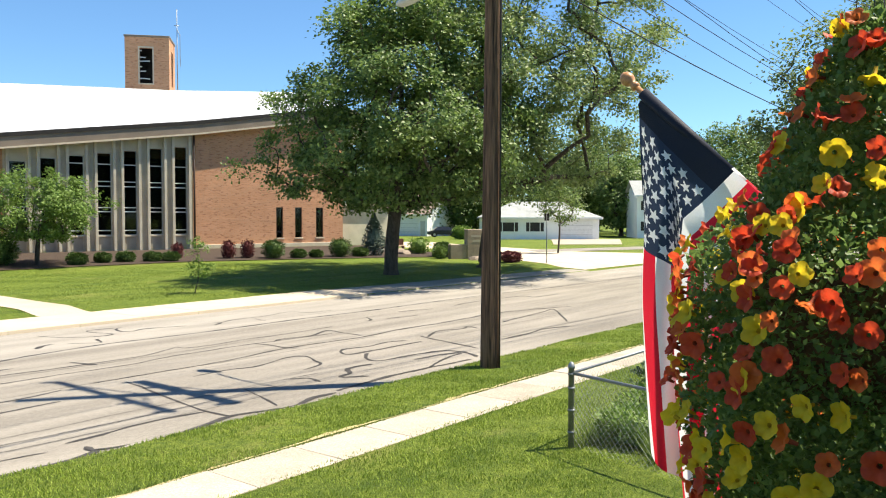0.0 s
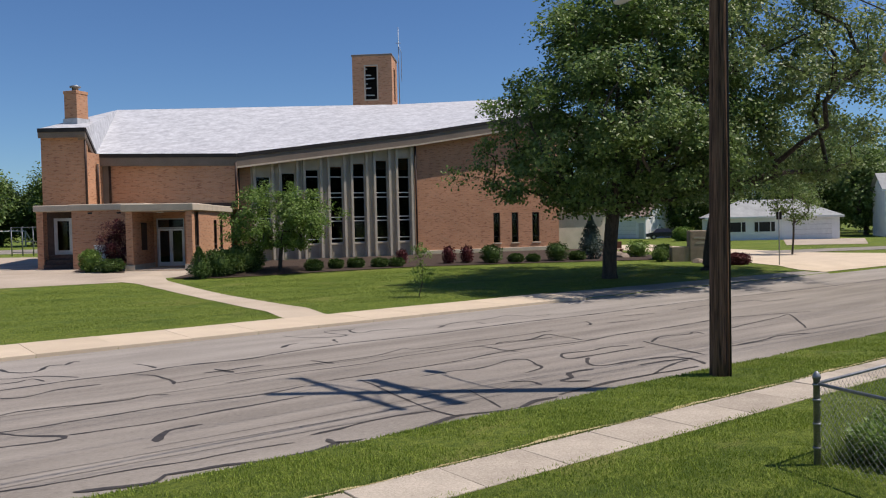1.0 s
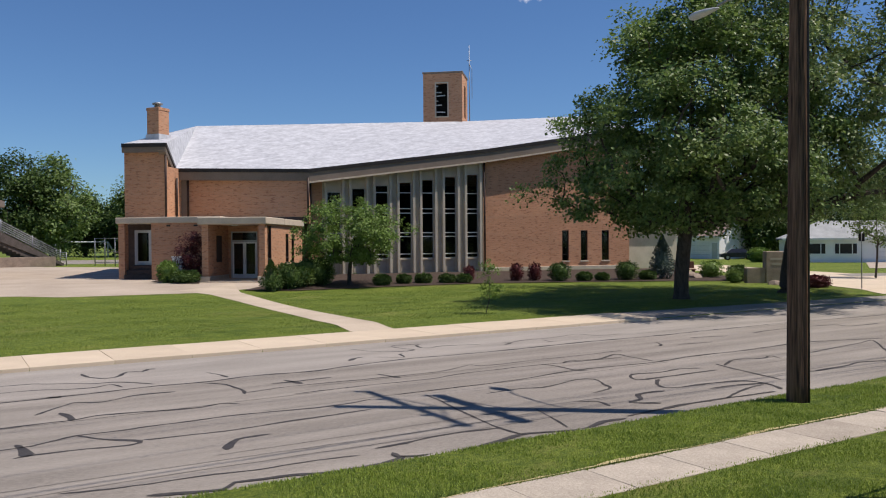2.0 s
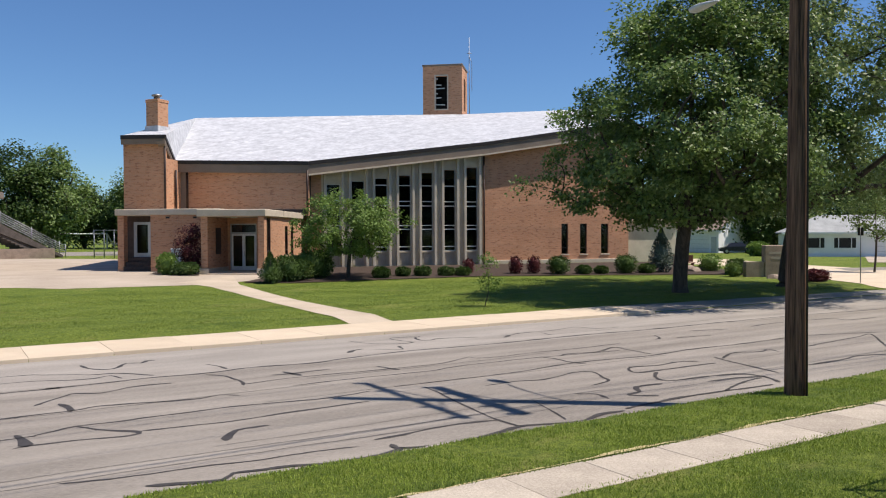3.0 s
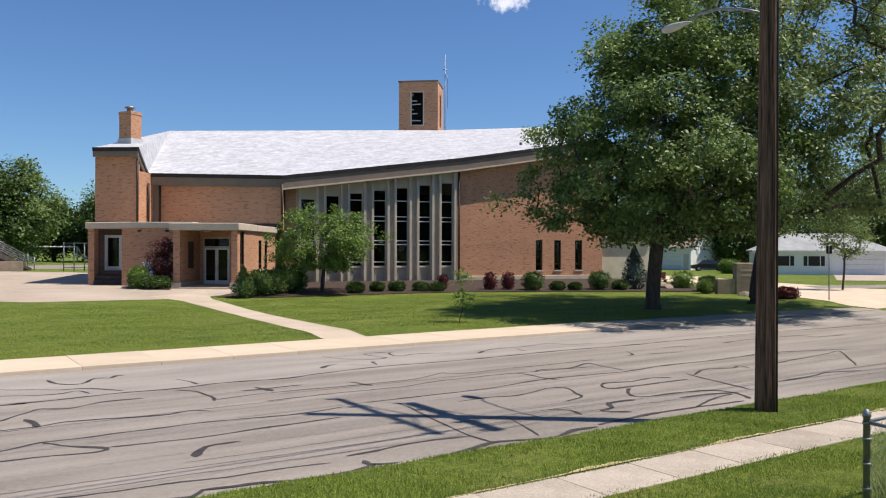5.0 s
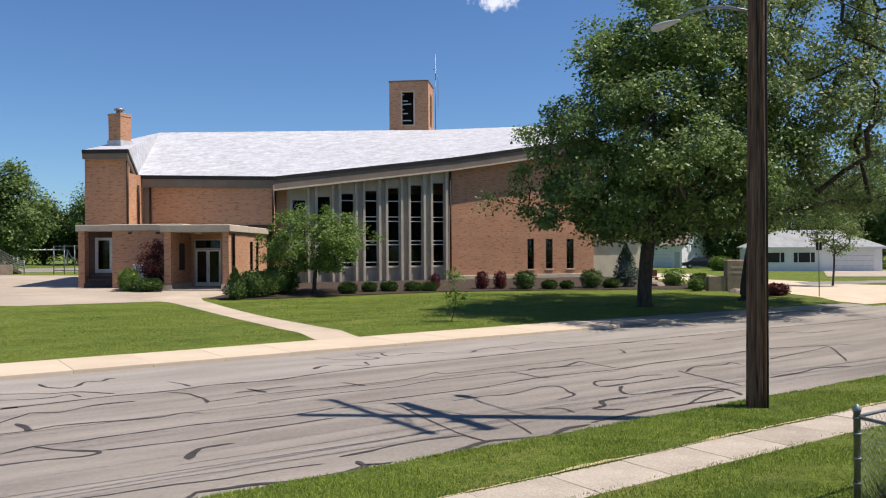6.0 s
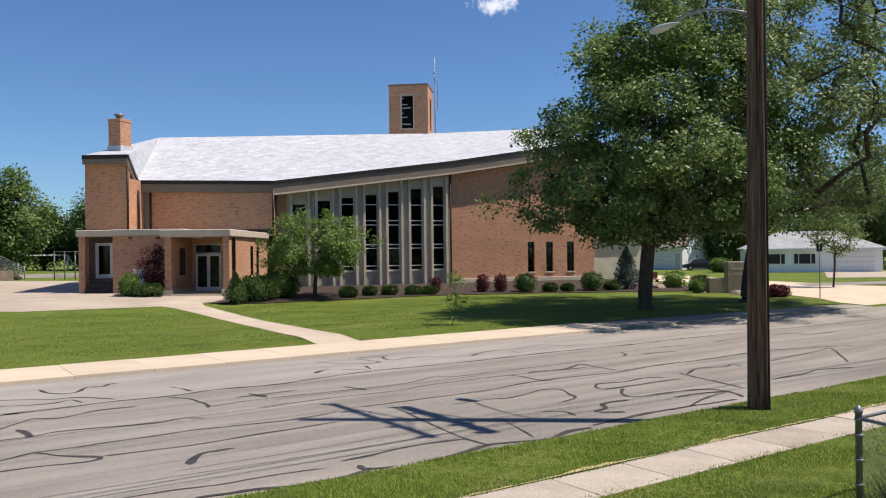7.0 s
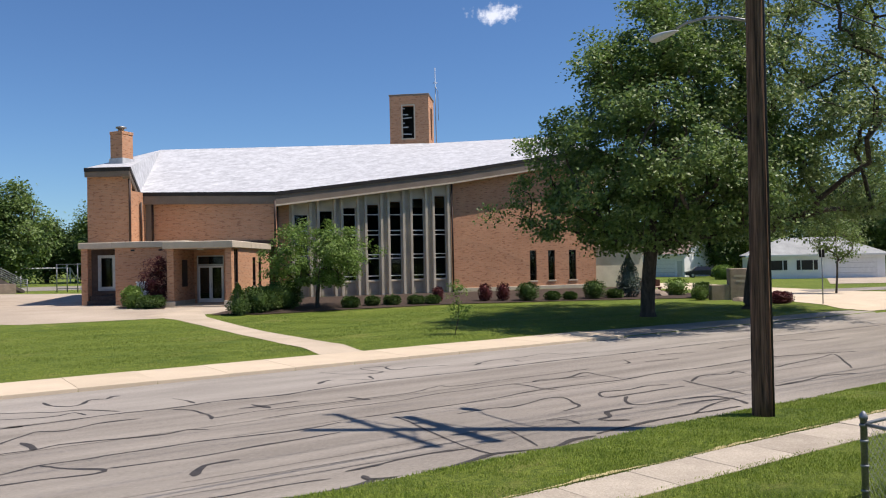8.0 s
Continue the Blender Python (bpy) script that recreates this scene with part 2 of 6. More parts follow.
PETAL_YELLOW = material("yellow_petal", (0.72, 0.50, 0.02), (0.88, 0.68, 0.05), 20, 0.55, 0.1, 90, piece=0.5, through_light=0.5)
GOLD_THROAT = material("golden_throat", (0.42, 0.24, 0.01), (0.58, 0.36, 0.02), 40, 0.7, 0.1, 90)
THROAT = material("flower_throat", (0.16, 0.025, 0.012), (0.30, 0.06, 0.02), 40, 0.7, 0.1, 90)
BASKET_LEAF = material("petunia_leaf", (0.080, 0.145, 0.036), (0.230, 0.345, 0.095), 8, 0.5, 0, 40, island=1.2, through_light=0.42)
STEM = material("green_stem", (0.04, 0.08, 0.02), (0.09, 0.14, 0.04), 8, 0.6, 0, 40)
COIR = material("coir_liner", (0.08, 0.045, 0.02), (0.17, 0.1, 0.05), 20, 0.95, 0.8, 60)
DRY_EDGE = material("dry_turf_edge", (0.30, 0.24, 0.10), (0.58, 0.49, 0.26), 5, 0.95, 0.6, 60)
GRIT = material("road_edge_grit", (0.26, 0.235, 0.20), (0.42, 0.38, 0.33), 4, 0.95, 0.6, 70)
PORCH_PAINT = material("white_porch_paint", (0.66, 0.66, 0.64), (0.80, 0.80, 0.78), 2, 0.55, 0.05, 30)
RAMP_DARK = material("dark_ramp_side", (0.06, 0.05, 0.045), (0.12, 0.1, 0.09), 2, 0.9, 0.2, 30)

# ---- mesh helpers ----


def mesh_of(name, bm, mats):
    me = bpy.data.meshes.new(name)
    bm.to_mesh(me)
    bm.free()
    for m in mats if isinstance(mats, (list, tuple)) else [mats]:
        me.materials.append(m)
    return me


def part(name, bm, mat, parent, label=""):
    ob = new(name, mesh_of(name, bm, mat))
    ob.parent = parent
    return tagged(ob, label) if label else ob


def single(name, bm, mat, label, category, group="", kind="", m=None):
    ob = new(name, mesh_of(name, bm, mat))
    if m is not None:
        ob.matrix_world = m
    return tagged(ob, label, category, group, kind)


def thing(name, label, category, m=None, group="", kind=""):
    ob = new(name)
    ob.empty_display_size = 0.2
    if m is not None:
        ob.matrix_world = m
    return tagged(ob, label, category, group, kind)


def box(bm, x0, x1, y0, y1, z0, z1, bevel=0.0, ztop=None):
    """A box; ztop = height at x1 where its top slopes."""
    zt = z1 if ztop is None else ztop
    v = [bm.verts.new(c) for c in ((x0, y0, z0), (x1, y0, z0), (x1, y1, z0), (x0, y1, z0), (x0, y0, z1), (x1, y0, zt), (x1, y1, zt), (x0, y1, z1))]
    f = [bm.faces.new([v[i] for i in q]) for q in ((3, 2, 1, 0), (4, 5, 6, 7), (0, 1, 5, 4), (1, 2, 6, 5), (2, 3, 7, 6), (3, 0, 4, 7))]
    if bevel:
        bmesh.ops.bevel(bm, geom=list({e for q in f for e in q.edges}), offset=bevel, segments=1, affect="EDGES")
    return bm


def boxes(*specs, bevel=0.0):
    bm = bmesh.new()
    for s in specs:
        box(bm, *s, bevel=bevel)
    return bm


def tube(bm, pts, radii, sides=6, cap=True):
    """A tapered round tube along points."""
    pts = [Vector(p) for p in pts]
    if not isinstance(radii, (list, tuple)):
        radii = [radii] * len(pts)
    rings = []
    for i, p in enumerate(pts):
        d = (pts[min(i + 1, len(pts) - 1)] - pts[max(i - 1, 0)]).normalized()
        a = d.orthogonal().normalized() if abs(d.z) > 0.999 else d.cross(Vector((0, 0, 1))).normalized()
        b = d.cross(a)
        rings.append([bm.verts.new(p + (a * math.cos(k * math.tau / sides) + b * math.sin(k * math.tau / sides)) * radii[i]) for k in range(sides)])
    for r, s in zip(rings, rings[1:]):
        for k in range(sides):
            bm.faces.new((r[k], r[(k + 1) % sides], s[(k + 1) % sides], s[k])).smooth = True
    if cap:
        bm.faces.new(rings[0][::-1])
        bm.faces.new(rings[-1])
    return bm


def lathe(bm, profile, sides=16, at=(0, 0, 0)):
    """A turned shape from (radius, height) pairs."""
    at = Vector(at)
    rings = [[bm.verts.new(at + Vector((r * math.cos(k * math.tau / sides), r * math.sin(k * math.tau / sides), z))) for k in range(sides)] for r, z in profile]
    for r, s in zip(rings, rings[1:]):
        for k in range(sides):
            bm.faces.new((r[k], r[(k + 1) % sides], s[(k + 1) % sides], s[k])).smooth = True
    bm.faces.new(rings[0][::-1])
    bm.faces.new(rings[-1])
    return bm


def ease(a):
    a = min(1.0, max(0.0, a))
    return a * a * (3 - 2 * a)


def land(x, y):
    """Height of the ground: the near verge, the road, and the church lot that rises gently."""
    if y < 8.8:
        return 0.03 + 0.17 * ease((8.8 - y) / 0.45)
    if y < 19.85:
        return 0.0
    return 0.06 + (0.12 * ease((y - 22.1) / 1.5) + 0.44 * ease((y - 29) / 16)) * ease((54 - x) / 9)


def sheet(name, xs, ys, lift, mat, inside=None):
    """A sheet that lies on the land over a grid."""
    bm = bmesh.new()
    grid = [[bm.verts.new((x, y, land(x, y) + lift)) for x in xs] for y in ys]
    for j in range(len(ys) - 1):
        for i in range(len(xs) - 1):
            bm.faces.new((grid[j][i], grid[j][i + 1], grid[j + 1][i + 1], grid[j + 1][i])).smooth = True
    return bm


def ribbon(outline_a, outline_b, lift, steps=24, thick=0.0):
    """A strip that lies on the land between two lines given by their points."""
    bm = bmesh.new()

    def along(line, s):
        s *= len(line) - 1
        k = min(int(s), len(line) - 2)
        return Vector(line[k]).lerp(Vector(line[k + 1]), s - k)
    rows = []
    cross = 40
    for i in range(steps + 1):
        a, b = along(outline_a, i / steps), along(outline_b, i / steps)
        row = []
        for k in range(cross + 1):
            p = a.lerp(b, k / cross)
            row.append(bm.verts.new((p.x, p.y, land(p.x, p.y) + lift)))
        rows.append(row)
    for r, s in zip(rows, rows[1:]):
        for k in range(cross):
            bm.faces.new((r[k], r[k + 1], s[k + 1], s[k])).smooth = True
    bmesh.ops.recalc_face_normals(bm, faces=bm.faces)
    return bm


def spread(lo, hi, step):
    n = max(1, round((hi - lo) / step))
    return [lo + (hi - lo) * i / n for i in range(n + 1)]

# ---- ground, road and pavements ----
xs = [-2500, -600, -150] + spread(-60, 110, 2.5) + [150, 400, 900, 2500]
ys_near = [-2500, -400, -60] + spread(-20, 8.0, 2.0) + spread(8.2, 8.8, 0.05)
ys_far = [19.86] + spread(22.1, 50, 0.6) + spread(53, 120, 6) + [160, 300, 700, 2500]
bm = bmesh.new()
lines = []
for y in ys_near:
    lines.append([bm.verts.new((x, y, land(x, y))) for x in xs])
for y in (8.82, 19.83):
    lines.append([bm.verts.new((x, y, -0.12)) for x in xs])
for y in ys_far:
    lines.append([bm.verts.new((x, y, land(x, y))) for x in xs])
for a, b in zip(lines, lines[1:]):
    for i in range(len(xs) - 1):
        bm.faces.new((a[i], a[i + 1], b[i + 1], b[i])).smooth = True
single("ground", bm, TURF, "mown green lawn with dry straw patches", "lawn", kind="structure")

bm = sheet("road", [-400, -100] + spread(-40, 60, 4) + [100, 400], spread(8.72, 19.84, 1.2), 0.0, ASPHALT)
for v in bm.verts:
    v.co.z = 0.0 if v.co.y > 9 else -0.01
road = single("road", bm, ASPHALT, "old grey asphalt road with sealed cracks", "road", kind="structure")


def tar_line(points, width=0.055, seed=0, mat=None):
    """A poured crack seal: a thin dark ribbon that wavers."""
    rnd = random.Random(seed)
    fine = []
    ends = [points[0], *points, points[-1]]
    for p0, a, b, p3 in zip(ends, ends[1:], ends[2:], ends[3:]):
        n = max(2, int(math.dist(a, b) / 0.12))
        for i in range(n):
            s = i / n
            fine.append(tuple(0.5 * (2 * a[k] + (b[k] - p0[k]) * s + (2 * p0[k] - 5 * a[k] + 4 * b[k] - p3[k]) * s * s + (3 * a[k] - p0[k] - 3 * b[k] + p3[k]) * s ** 3) for k in (0, 1)))
    fine.append(points[-1])
    bm = bmesh.new()
    prev = None
    for i, (x, y) in enumerate(fine):
        p, q = fine[max(0, i - 1)], fine[min(len(fine) - 1, i + 1)]
        d = Vector((q[0] - p[0], q[1] - p[1])).normalized()
        nrm = Vector((-d.y, d.x))
        wob = noise.noise((x * 1.6, y * 1.6, seed)) * 0.03 + noise.noise((x * 6, y * 6, seed)) * 0.014
        w = width * (0.5 + 1.5 * abs(noise.noise((x * 1.1, y * 1.7, seed + 9.0))) + 0.25 * rnd.random()) * (0.25 if i in (0, len(fine) - 1) else 1)
        c = Vector((x, y)) + nrm * wob
        pair = [bm.verts.new((*(c + nrm * w), 0.004)), bm.verts.new((*(c - nrm * w), 0.004))]
        if prev:
            bm.faces.new((prev[0], prev[1], pair[1], pair[0]))
        prev = pair
    bmesh.ops.recalc_face_normals(bm, faces=bm.faces)
    for f in bm.faces:
        if f.normal.z < 0:
            f.normal_flip()
    part("crack_seal", bm, mat or TAR, road)


TAR_A = [
    (0.026, [(-8.00, 16.12), (1.06, 16.17), (1.60, 16.21), (2.45, 16.25), (3.48, 16.36), (4.43, 16.28), (5.53, 16.46), (6.72, 16.30), (7.75, 16.51), (9.32, 16.73), (10.86, 16.64), (12.59, 16.63), (14.57, 16.71), (17.48, 16.60), (20.29, 16.68), (24.55, 16.67), (29.60, 16.39), (48.00, 16.39)]),
    (0.020, [(-1.42, 17.94), (1.18, 18.04), (1.76, 17.85), (2.52, 17.37), (3.02, 17.24), (3.58, 16.59)]),
    (0.020, [(-1.47, 17.12), (1.13, 17.22), (2.06, 16.96), (2.55, 16.89), (2.83, 17.06), (2.96, 16.59)]),
    (0.026, [(2.52, 18.78), (2.59, 18.21), (2.91, 17.89), (3.16, 18.05), (3.41, 18.49), (3.68, 18.38), (3.85, 18.64), (4.03, 18.60)]),
]
TAR_B = [
    (0.018, [(1.28, 14.67), (1.57, 15.05), (1.87, 15.40), (2.01, 15.48), (2.39, 15.26), (3.01, 15.57), (3.71, 15.54)]),
    (0.045, [(1.64, 14.67), (1.72, 14.30), (1.73, 13.90)]),
    (0.022, [(-1.69, 13.82), (0.91, 13.92), (1.37, 13.96), (1.77, 13.96), (2.13, 14.11), (2.71, 14.01), (3.39, 13.84), (3.76, 13.81), (4.08, 13.92), (4.38, 13.70)]),
    (0.018, [(-1.79, 12.36), (0.81, 12.46), (1.09, 12.52), (1.39, 12.66), (1.66, 12.79), (2.31, 12.79), (3.15, 12.84), (4.03, 12.85), (4.95, 12.73), (5.52, 12.65), (6.45, 12.82)]),
    (0.022, [(1.66, 12.79), (1.93, 12.35), (2.35, 11.94), (2.20, 11.78), (1.58, 11.89), (0.97, 11.93), (0.77, 11.87)]),
    (0.050, [(0.86, 12.68), (0.92, 12.31), (0.94, 11.89)]),
]
TAR_C = [
    (0.018, [(2.41, 11.98), (2.92, 11.93), (3.73, 11.87), (4.46, 11.95), (5.23, 11.99), (6.06, 12.04)]),
    (0.034, [(4.06, 11.30), (3.80, 11.32), (3.54, 11.29), (3.35, 11.04), (3.25, 10.78)]),
    (0.012, [(1.08, 9.92), (1.77, 9.79), (2.65, 9.75), (3.37, 9.62), (3.89, 9.63), (4.64, 9.56)]),
    (0.032, [(1.91, 9.32), (2.25, 9.21), (2.69, 9.10), (2.88, 9.28), (3.22, 9.21), (3.57, 9.19), (4.07, 9.01), (4.68, 9.01), (5.10, 9.17)]),
    (0.022, [(5.04, 9.42), (5.02, 9.26), (5.10, 9.17), (5.70, 9.02), (6.50, 9.12), (7.07, 9.28), (7.54, 9.16), (8.00, 9.06), (8.60, 9.23), (9.08, 9.23)]),
    (0.018, [(4.94, 9.74), (5.43, 9.76), (5.85, 9.86), (6.43, 9.87), (7.07, 9.76)]),
]
TAR_D = [
    (0.018, [(4.81, 17.45), (4.95, 17.08), (5.03, 16.57)]),
    (0.022, [(4.44, 16.11), (4.73, 15.75), (4.80, 15.10), (4.74, 14.58)]),
    (0.014, [(4.78, 14.69), (5.77, 14.83), (7.42, 14.73), (8.87, 14.70), (9.78, 14.99), (10.11, 15.15), (10.12, 14.93), (10.72, 14.80), (11.76, 14.88), (12.92, 14.82), (14.49, 14.90)]),
    (0.026, [(5.50, 15.34), (5.95, 15.31), (6.45, 15.35), (6.80, 15.35)]),
    (0.030, [(5.89, 15.61), (5.95, 15.31), (5.99, 14.97)]),
    (0.018, [(8.99, 19.13), (9.26, 18.38), (9.84, 17.94), (10.28, 18.00), (10.21, 18.32), (10.09, 18.70), (10.19, 19.05), (10.61, 19.03), (10.91, 18.94)]),
    (0.022, [(11.07, 18.97), (10.77, 18.76), (10.65, 18.26), (10.85, 18.11), (11.21, 18.27), (11.81, 18.09), (12.24, 17.91)]),
]
TAR_E = [
    (0.030, [(8.09, 17.22), (8.41, 17.54), (8.67, 17.58)]),
    (0.018, [(8.86, 17.43), (9.41, 17.02), (9.59, 17.49), (9.69, 17.53)]),
    (0.026, [(7.77, 15.16), (7.95, 14.50)]),
    (0.018, [(13.00, 17.93), (13.11, 17.69), (12.78, 17.49), (13.59, 17.95), (14.83, 17.98), (15.90, 18.22), (16.22, 17.60), (17.03, 17.51)]),
    (0.014, [(14.25, 17.76), (14.17, 17.18)]),
    (0.016, [(5.46, 14.06), (6.86, 14.10), (8.34, 14.04), (9.28, 14.22), (10.78, 14.24), (11.53, 14.19), (12.32, 14.13), (13.64, 14.03)]),
    (0.020, [(11.43, 14.26), (11.53, 13.88), (11.51, 13.20), (11.65, 13.00)]),
    (0.020, [(11.89, 14.12), (12.27, 14.27), (13.03, 14.15), (13.88, 14.47), (13.86, 13.87), (13.82, 13.21)]),
]
TAR_F = [
    (0.020, [(6.98, 12.95), (8.44, 12.94), (9.81, 12.96), (11.51, 13.20), (13.74, 13.05), (15.04, 13.21), (17.08, 13.18), (19.56, 13.28), (21.41, 12.81), (22.49, 12.46)]),
    (0.020, [(8.40, 12.12), (9.20, 12.16), (9.62, 12.00), (10.11, 12.10), (10.71, 12.29), (11.03, 12.14), (10.81, 11.58), (10.64, 11.25), (10.04, 11.06)]),
    (0.026, [(13.90, 11.89), (13.40, 12.08), (12.77, 11.98), (12.10, 12.12), (11.78, 11.83), (11.74, 11.61), (12.16, 11.55), (14.01, 11.53)]),
    (0.028, [(12.10, 11.42), (11.70, 11.08), (11.53, 10.75), (11.75, 10.59), (12.78, 10.52), (13.37, 10.32), (13.40, 9.83), (13.16, 9.41)]),
    (0.034, [(11.27, 10.50), (10.62, 10.50), (10.35, 10.17), (9.98, 10.07), (10.37, 9.73)]),
    (0.024, [(14.60, 12.09), (14.29, 11.03), (14.01, 10.02)]),
]
TAR_G = [
    (0.034, [(12.12, 10.17), (12.78, 10.13), (13.56, 9.94)]),
    (0.024, [(11.66, 9.42), (12.71, 9.81), (13.31, 9.89)]),
    (0.026, [(9.27, 10.64), (9.59, 10.42), (9.48, 10.02)]),
    (0.026, [(9.17, 9.32), (10.16, 9.41), (10.75, 9.45), (11.86, 9.40), (12.88, 9.33)]),
    (0.030, [(15.37, 10.31), (16.64, 10.34), (17.47, 10.45), (18.39, 10.20)]),
    (0.018, [(16.52, 14.89), (17.70, 14.74)]),
    (0.020, [(16.42, 15.59), (16.09, 15.07), (15.80, 15.00)]),
    (0.018, [(17.92, 15.73), (19.22, 15.41)]),
    (0.020, [(14.61, 11.87), (15.50, 12.27), (16.24, 12.06), (16.66, 12.22), (16.55, 11.83)]),
    (0.020, [(17.91, 12.01), (19.40, 12.21), (20.71, 12.39), (21.41, 12.48), (19.97, 11.35), (19.10, 10.72)]),
]
TAR_H = [
    (0.020, [(20.31, 15.47), (21.60, 15.63), (22.97, 15.59), (24.25, 15.45), (24.34, 14.93), (25.84, 14.87)]),
    (0.020, [(7.44, 12.62), (7.37, 12.02), (7.18, 11.01), (7.04, 9.87), (7.07, 9.28)]),
    (0.012, [(8.33, 10.62), (8.10, 9.83), (7.90, 9.26)]),
]
for k, (half, points) in enumerate(TAR_A + TAR_B + TAR_C + TAR_D + TAR_E + TAR_F + TAR_G + TAR_H):
    tar_line(points, half * 1.55, k)
# hairline seals along the lanes
for k, (y, x0, x1) in enumerate(((9.95, 0.5, 8.5), (10.3, -1.0, 9.0), (10.62, 3.0, 10.0), (12.9, 4.5, 14.0), (13.9, -1, 6.0), (14.6, 6.0, 12.0), (17.3, 14, 30), (11.6, 15, 28), (10.5, 14, 24))):
    tar_line([(x, y + 0.05 * math.sin(x * 0.7 + k)) for x in spread(x0, x1, 0.8)], 0.012, 40 + k, STREAK)

# ragged strips: dry turf along the near pavement and grit along the road's edge


def ragged(name, y0, y1, z, mat, label, category, wobble, seed):
    bm = bmesh.new()
    prev = None
    for x in spread(-10, 34, 0.11):
        a = y0 + wobble * noise.noise((x * 1.3, seed, 0)) * 0.5
        b = y1 + wobble * (noise.noise((x * 0.8, seed, 4)) + 0.6 * noise.noise((x * 5, seed, 9)))
        pair = [bm.verts.new((x, a, z)), bm.verts.new((x, max(a + 0.015, b), z))]
        if prev:
            bm.faces.new((prev[0], pair[0], pair[1], prev[1]))
        prev = pair
    single(name, bm, mat, label, category, kind="structure")


ragged("dry_edge", 6.885, 6.925, 0.222, DRY_EDGE, "dry straw-coloured turf edge", "turf edge", 0.10, 3.0)
ragged("grit_edge", 8.78, 9.0, 0.007, GRIT, "pale grit along the road edge", "road edge", 0.10, 7.0)

# far pavement: a slab strip along the kerb
kerb_far = thing("pavement_far", "pale concrete pavement along the church lawn", "pavement", kind="structure")
slab = None
for i in range(-22, 11):
    if slab is None:
        slab = mesh_of("slab", boxes((0.003, 1.757, 0.0, 2.24, -0.16, 0.02), bevel=0.006), CONCRETE)
    ob = new("slab", slab)
    ob.parent = kerb_far
    ob.location = (1.62 + 1.76 * i, 19.85, 0.07 + 0.004 * math.sin(i * 2.1))
bm = bmesh.new()
prev = None
for x in spread(20.99, 37.5, 0.5):
    pair = [bm.verts.new((x, 19.80, 0.008)), bm.verts.new((x, 19.9, 0.066)), bm.verts.new((x, 22.08 - 0.05 * (x - 21) + 0.05 * math.sin(x * 2.3), 0.074))]
    if prev:
        for k in (0, 1):
            bm.faces.new((prev[k], pair[k], pair[k + 1], prev[k + 1]))
    prev = pair
single("parking_strip", bm, PALE_ASPHALT, "pale worn asphalt strip beside the lawn", "road", kind="structure")
bm = bmesh.new()
prev = None
for x in spread(-60, 60, 0.5):
    pair = [bm.verts.new((x, 16.3 + 0.012 * max(0, min(x, 30)) + 0.02 * math.sin(x * 0.7), 0.002)), bm.verts.new((x, 19.845, 0.002))]
    if prev:
        bm.faces.new((prev[0], pair[0], pair[1], prev[1]))
    prev = pair
single("gutter_lane", bm, PALE_ASPHALT, "paler asphalt lane along the far kerb", "road", kind="structure")

# near pavement
pave_near = thing("pavement_near", "weathered narrow concrete pavement between verge and yard", "pavement", kind="structure")
slab = None
for i in range(-14, 26):
    if slab is None:
        slab = mesh_of("slab", boxes((0.004, 1.136, 0.0, 0.80, -0.12, 0.015), bevel=0.008), OLD_CONCRETE)
    ob = new("slab", slab)
    ob.parent = pave_near
    ob.matrix_local = pose(7.26 + 1.14 * i, 6.085, 0.198, 0.35 * math.sin(i * 1.7), 0.3 * math.sin(i * 2.9), 0)

single("path", ribbon([(10.5, 22.06), (10.5, 24.9), (10.65, 27.5), (10.77, 30.7), (10.7, 34), (10.45, 37.2), (9.6, 39.5)], [(11.95, 22.06), (11.85, 24.6), (11.9, 27.6), (11.97, 30.7), (12.0, 34), (12.0, 37.6), (13.2, 42.5)], 0.016, 70), PATH_CONCRETE,
       "pale concrete path from the street to the entrance", "path", kind="structure")
single("parking_lot", ribbon([(-60, 46), (-10, 44.2), (2.9, 39.7), (4.4, 38.6), (10.4, 38.1), (14.6, 39.8)], [(-60, 88), (-10, 88), (3, 88), (8, 86), (14, 78), (17.5, 50)], 0.010, 120), APRON,
       "pale concrete parking apron beside the church", "paving", kind="structure")
single("side_street", ribbon([(37.6, 20.1), (39.6, 24), (44, 31), (52, 44), (60, 58)], [(66, 20.1), (58, 25), (57, 31), (62, 44), (70, 58)], 0.02, 24), CONCRETE,
       "pale concrete side street at the corner", "road", kind="structure")
single("cross_road", ribbon([(54, 33), (70, 27), (110, 20.1)], [(57, 36), (74, 31), (130, 24)], 0.03, 24), ASPHALT, "grey asphalt strip beyond the corner", "road", kind="structure")
single("driveway", ribbon([(70, 41), (88, 52)], [(75, 36), (93, 45)], 0.035, 8), APRON, "pale concrete driveway to a white house", "driveway", kind="structure")
single("planting_bed", ribbon([(12.4, 38.3), (14.5, 37.2), (20, 37.2), (25.5, 37.0), (31, 35.6), (38, 33.4), (43, 31)], [(14.0, 40.2), (18.6, 44.0), (22, 48.9), (30, 47.0), (36, 45.4), (42, 44), (45, 43)], 0.04, 50), MULCH,
       "dark mulch bed along the church wall", "planting bed", kind="structure")
single("entry_bed", ribbon([(9.9, 47.0), (10.6, 45.2), (11.2, 43.6)], [(10.9, 49.0), (12.2, 47.3), (11.7, 43.4)], 0.05, 10), MULCH, "small mulch bed beside the porch", "planting bed", kind="structure")

# ---- the church ----
church = thing("church", "tan brick church with a white roof and tall narrow windows", "church")
WALL = pose(32.34, 46.72, 0, 0, 0, -14)      # the nave wall: x along it, y into the building
ENTRY = pose(10.56, 49.79, 0, 0, 0, -36)     # the entrance wing


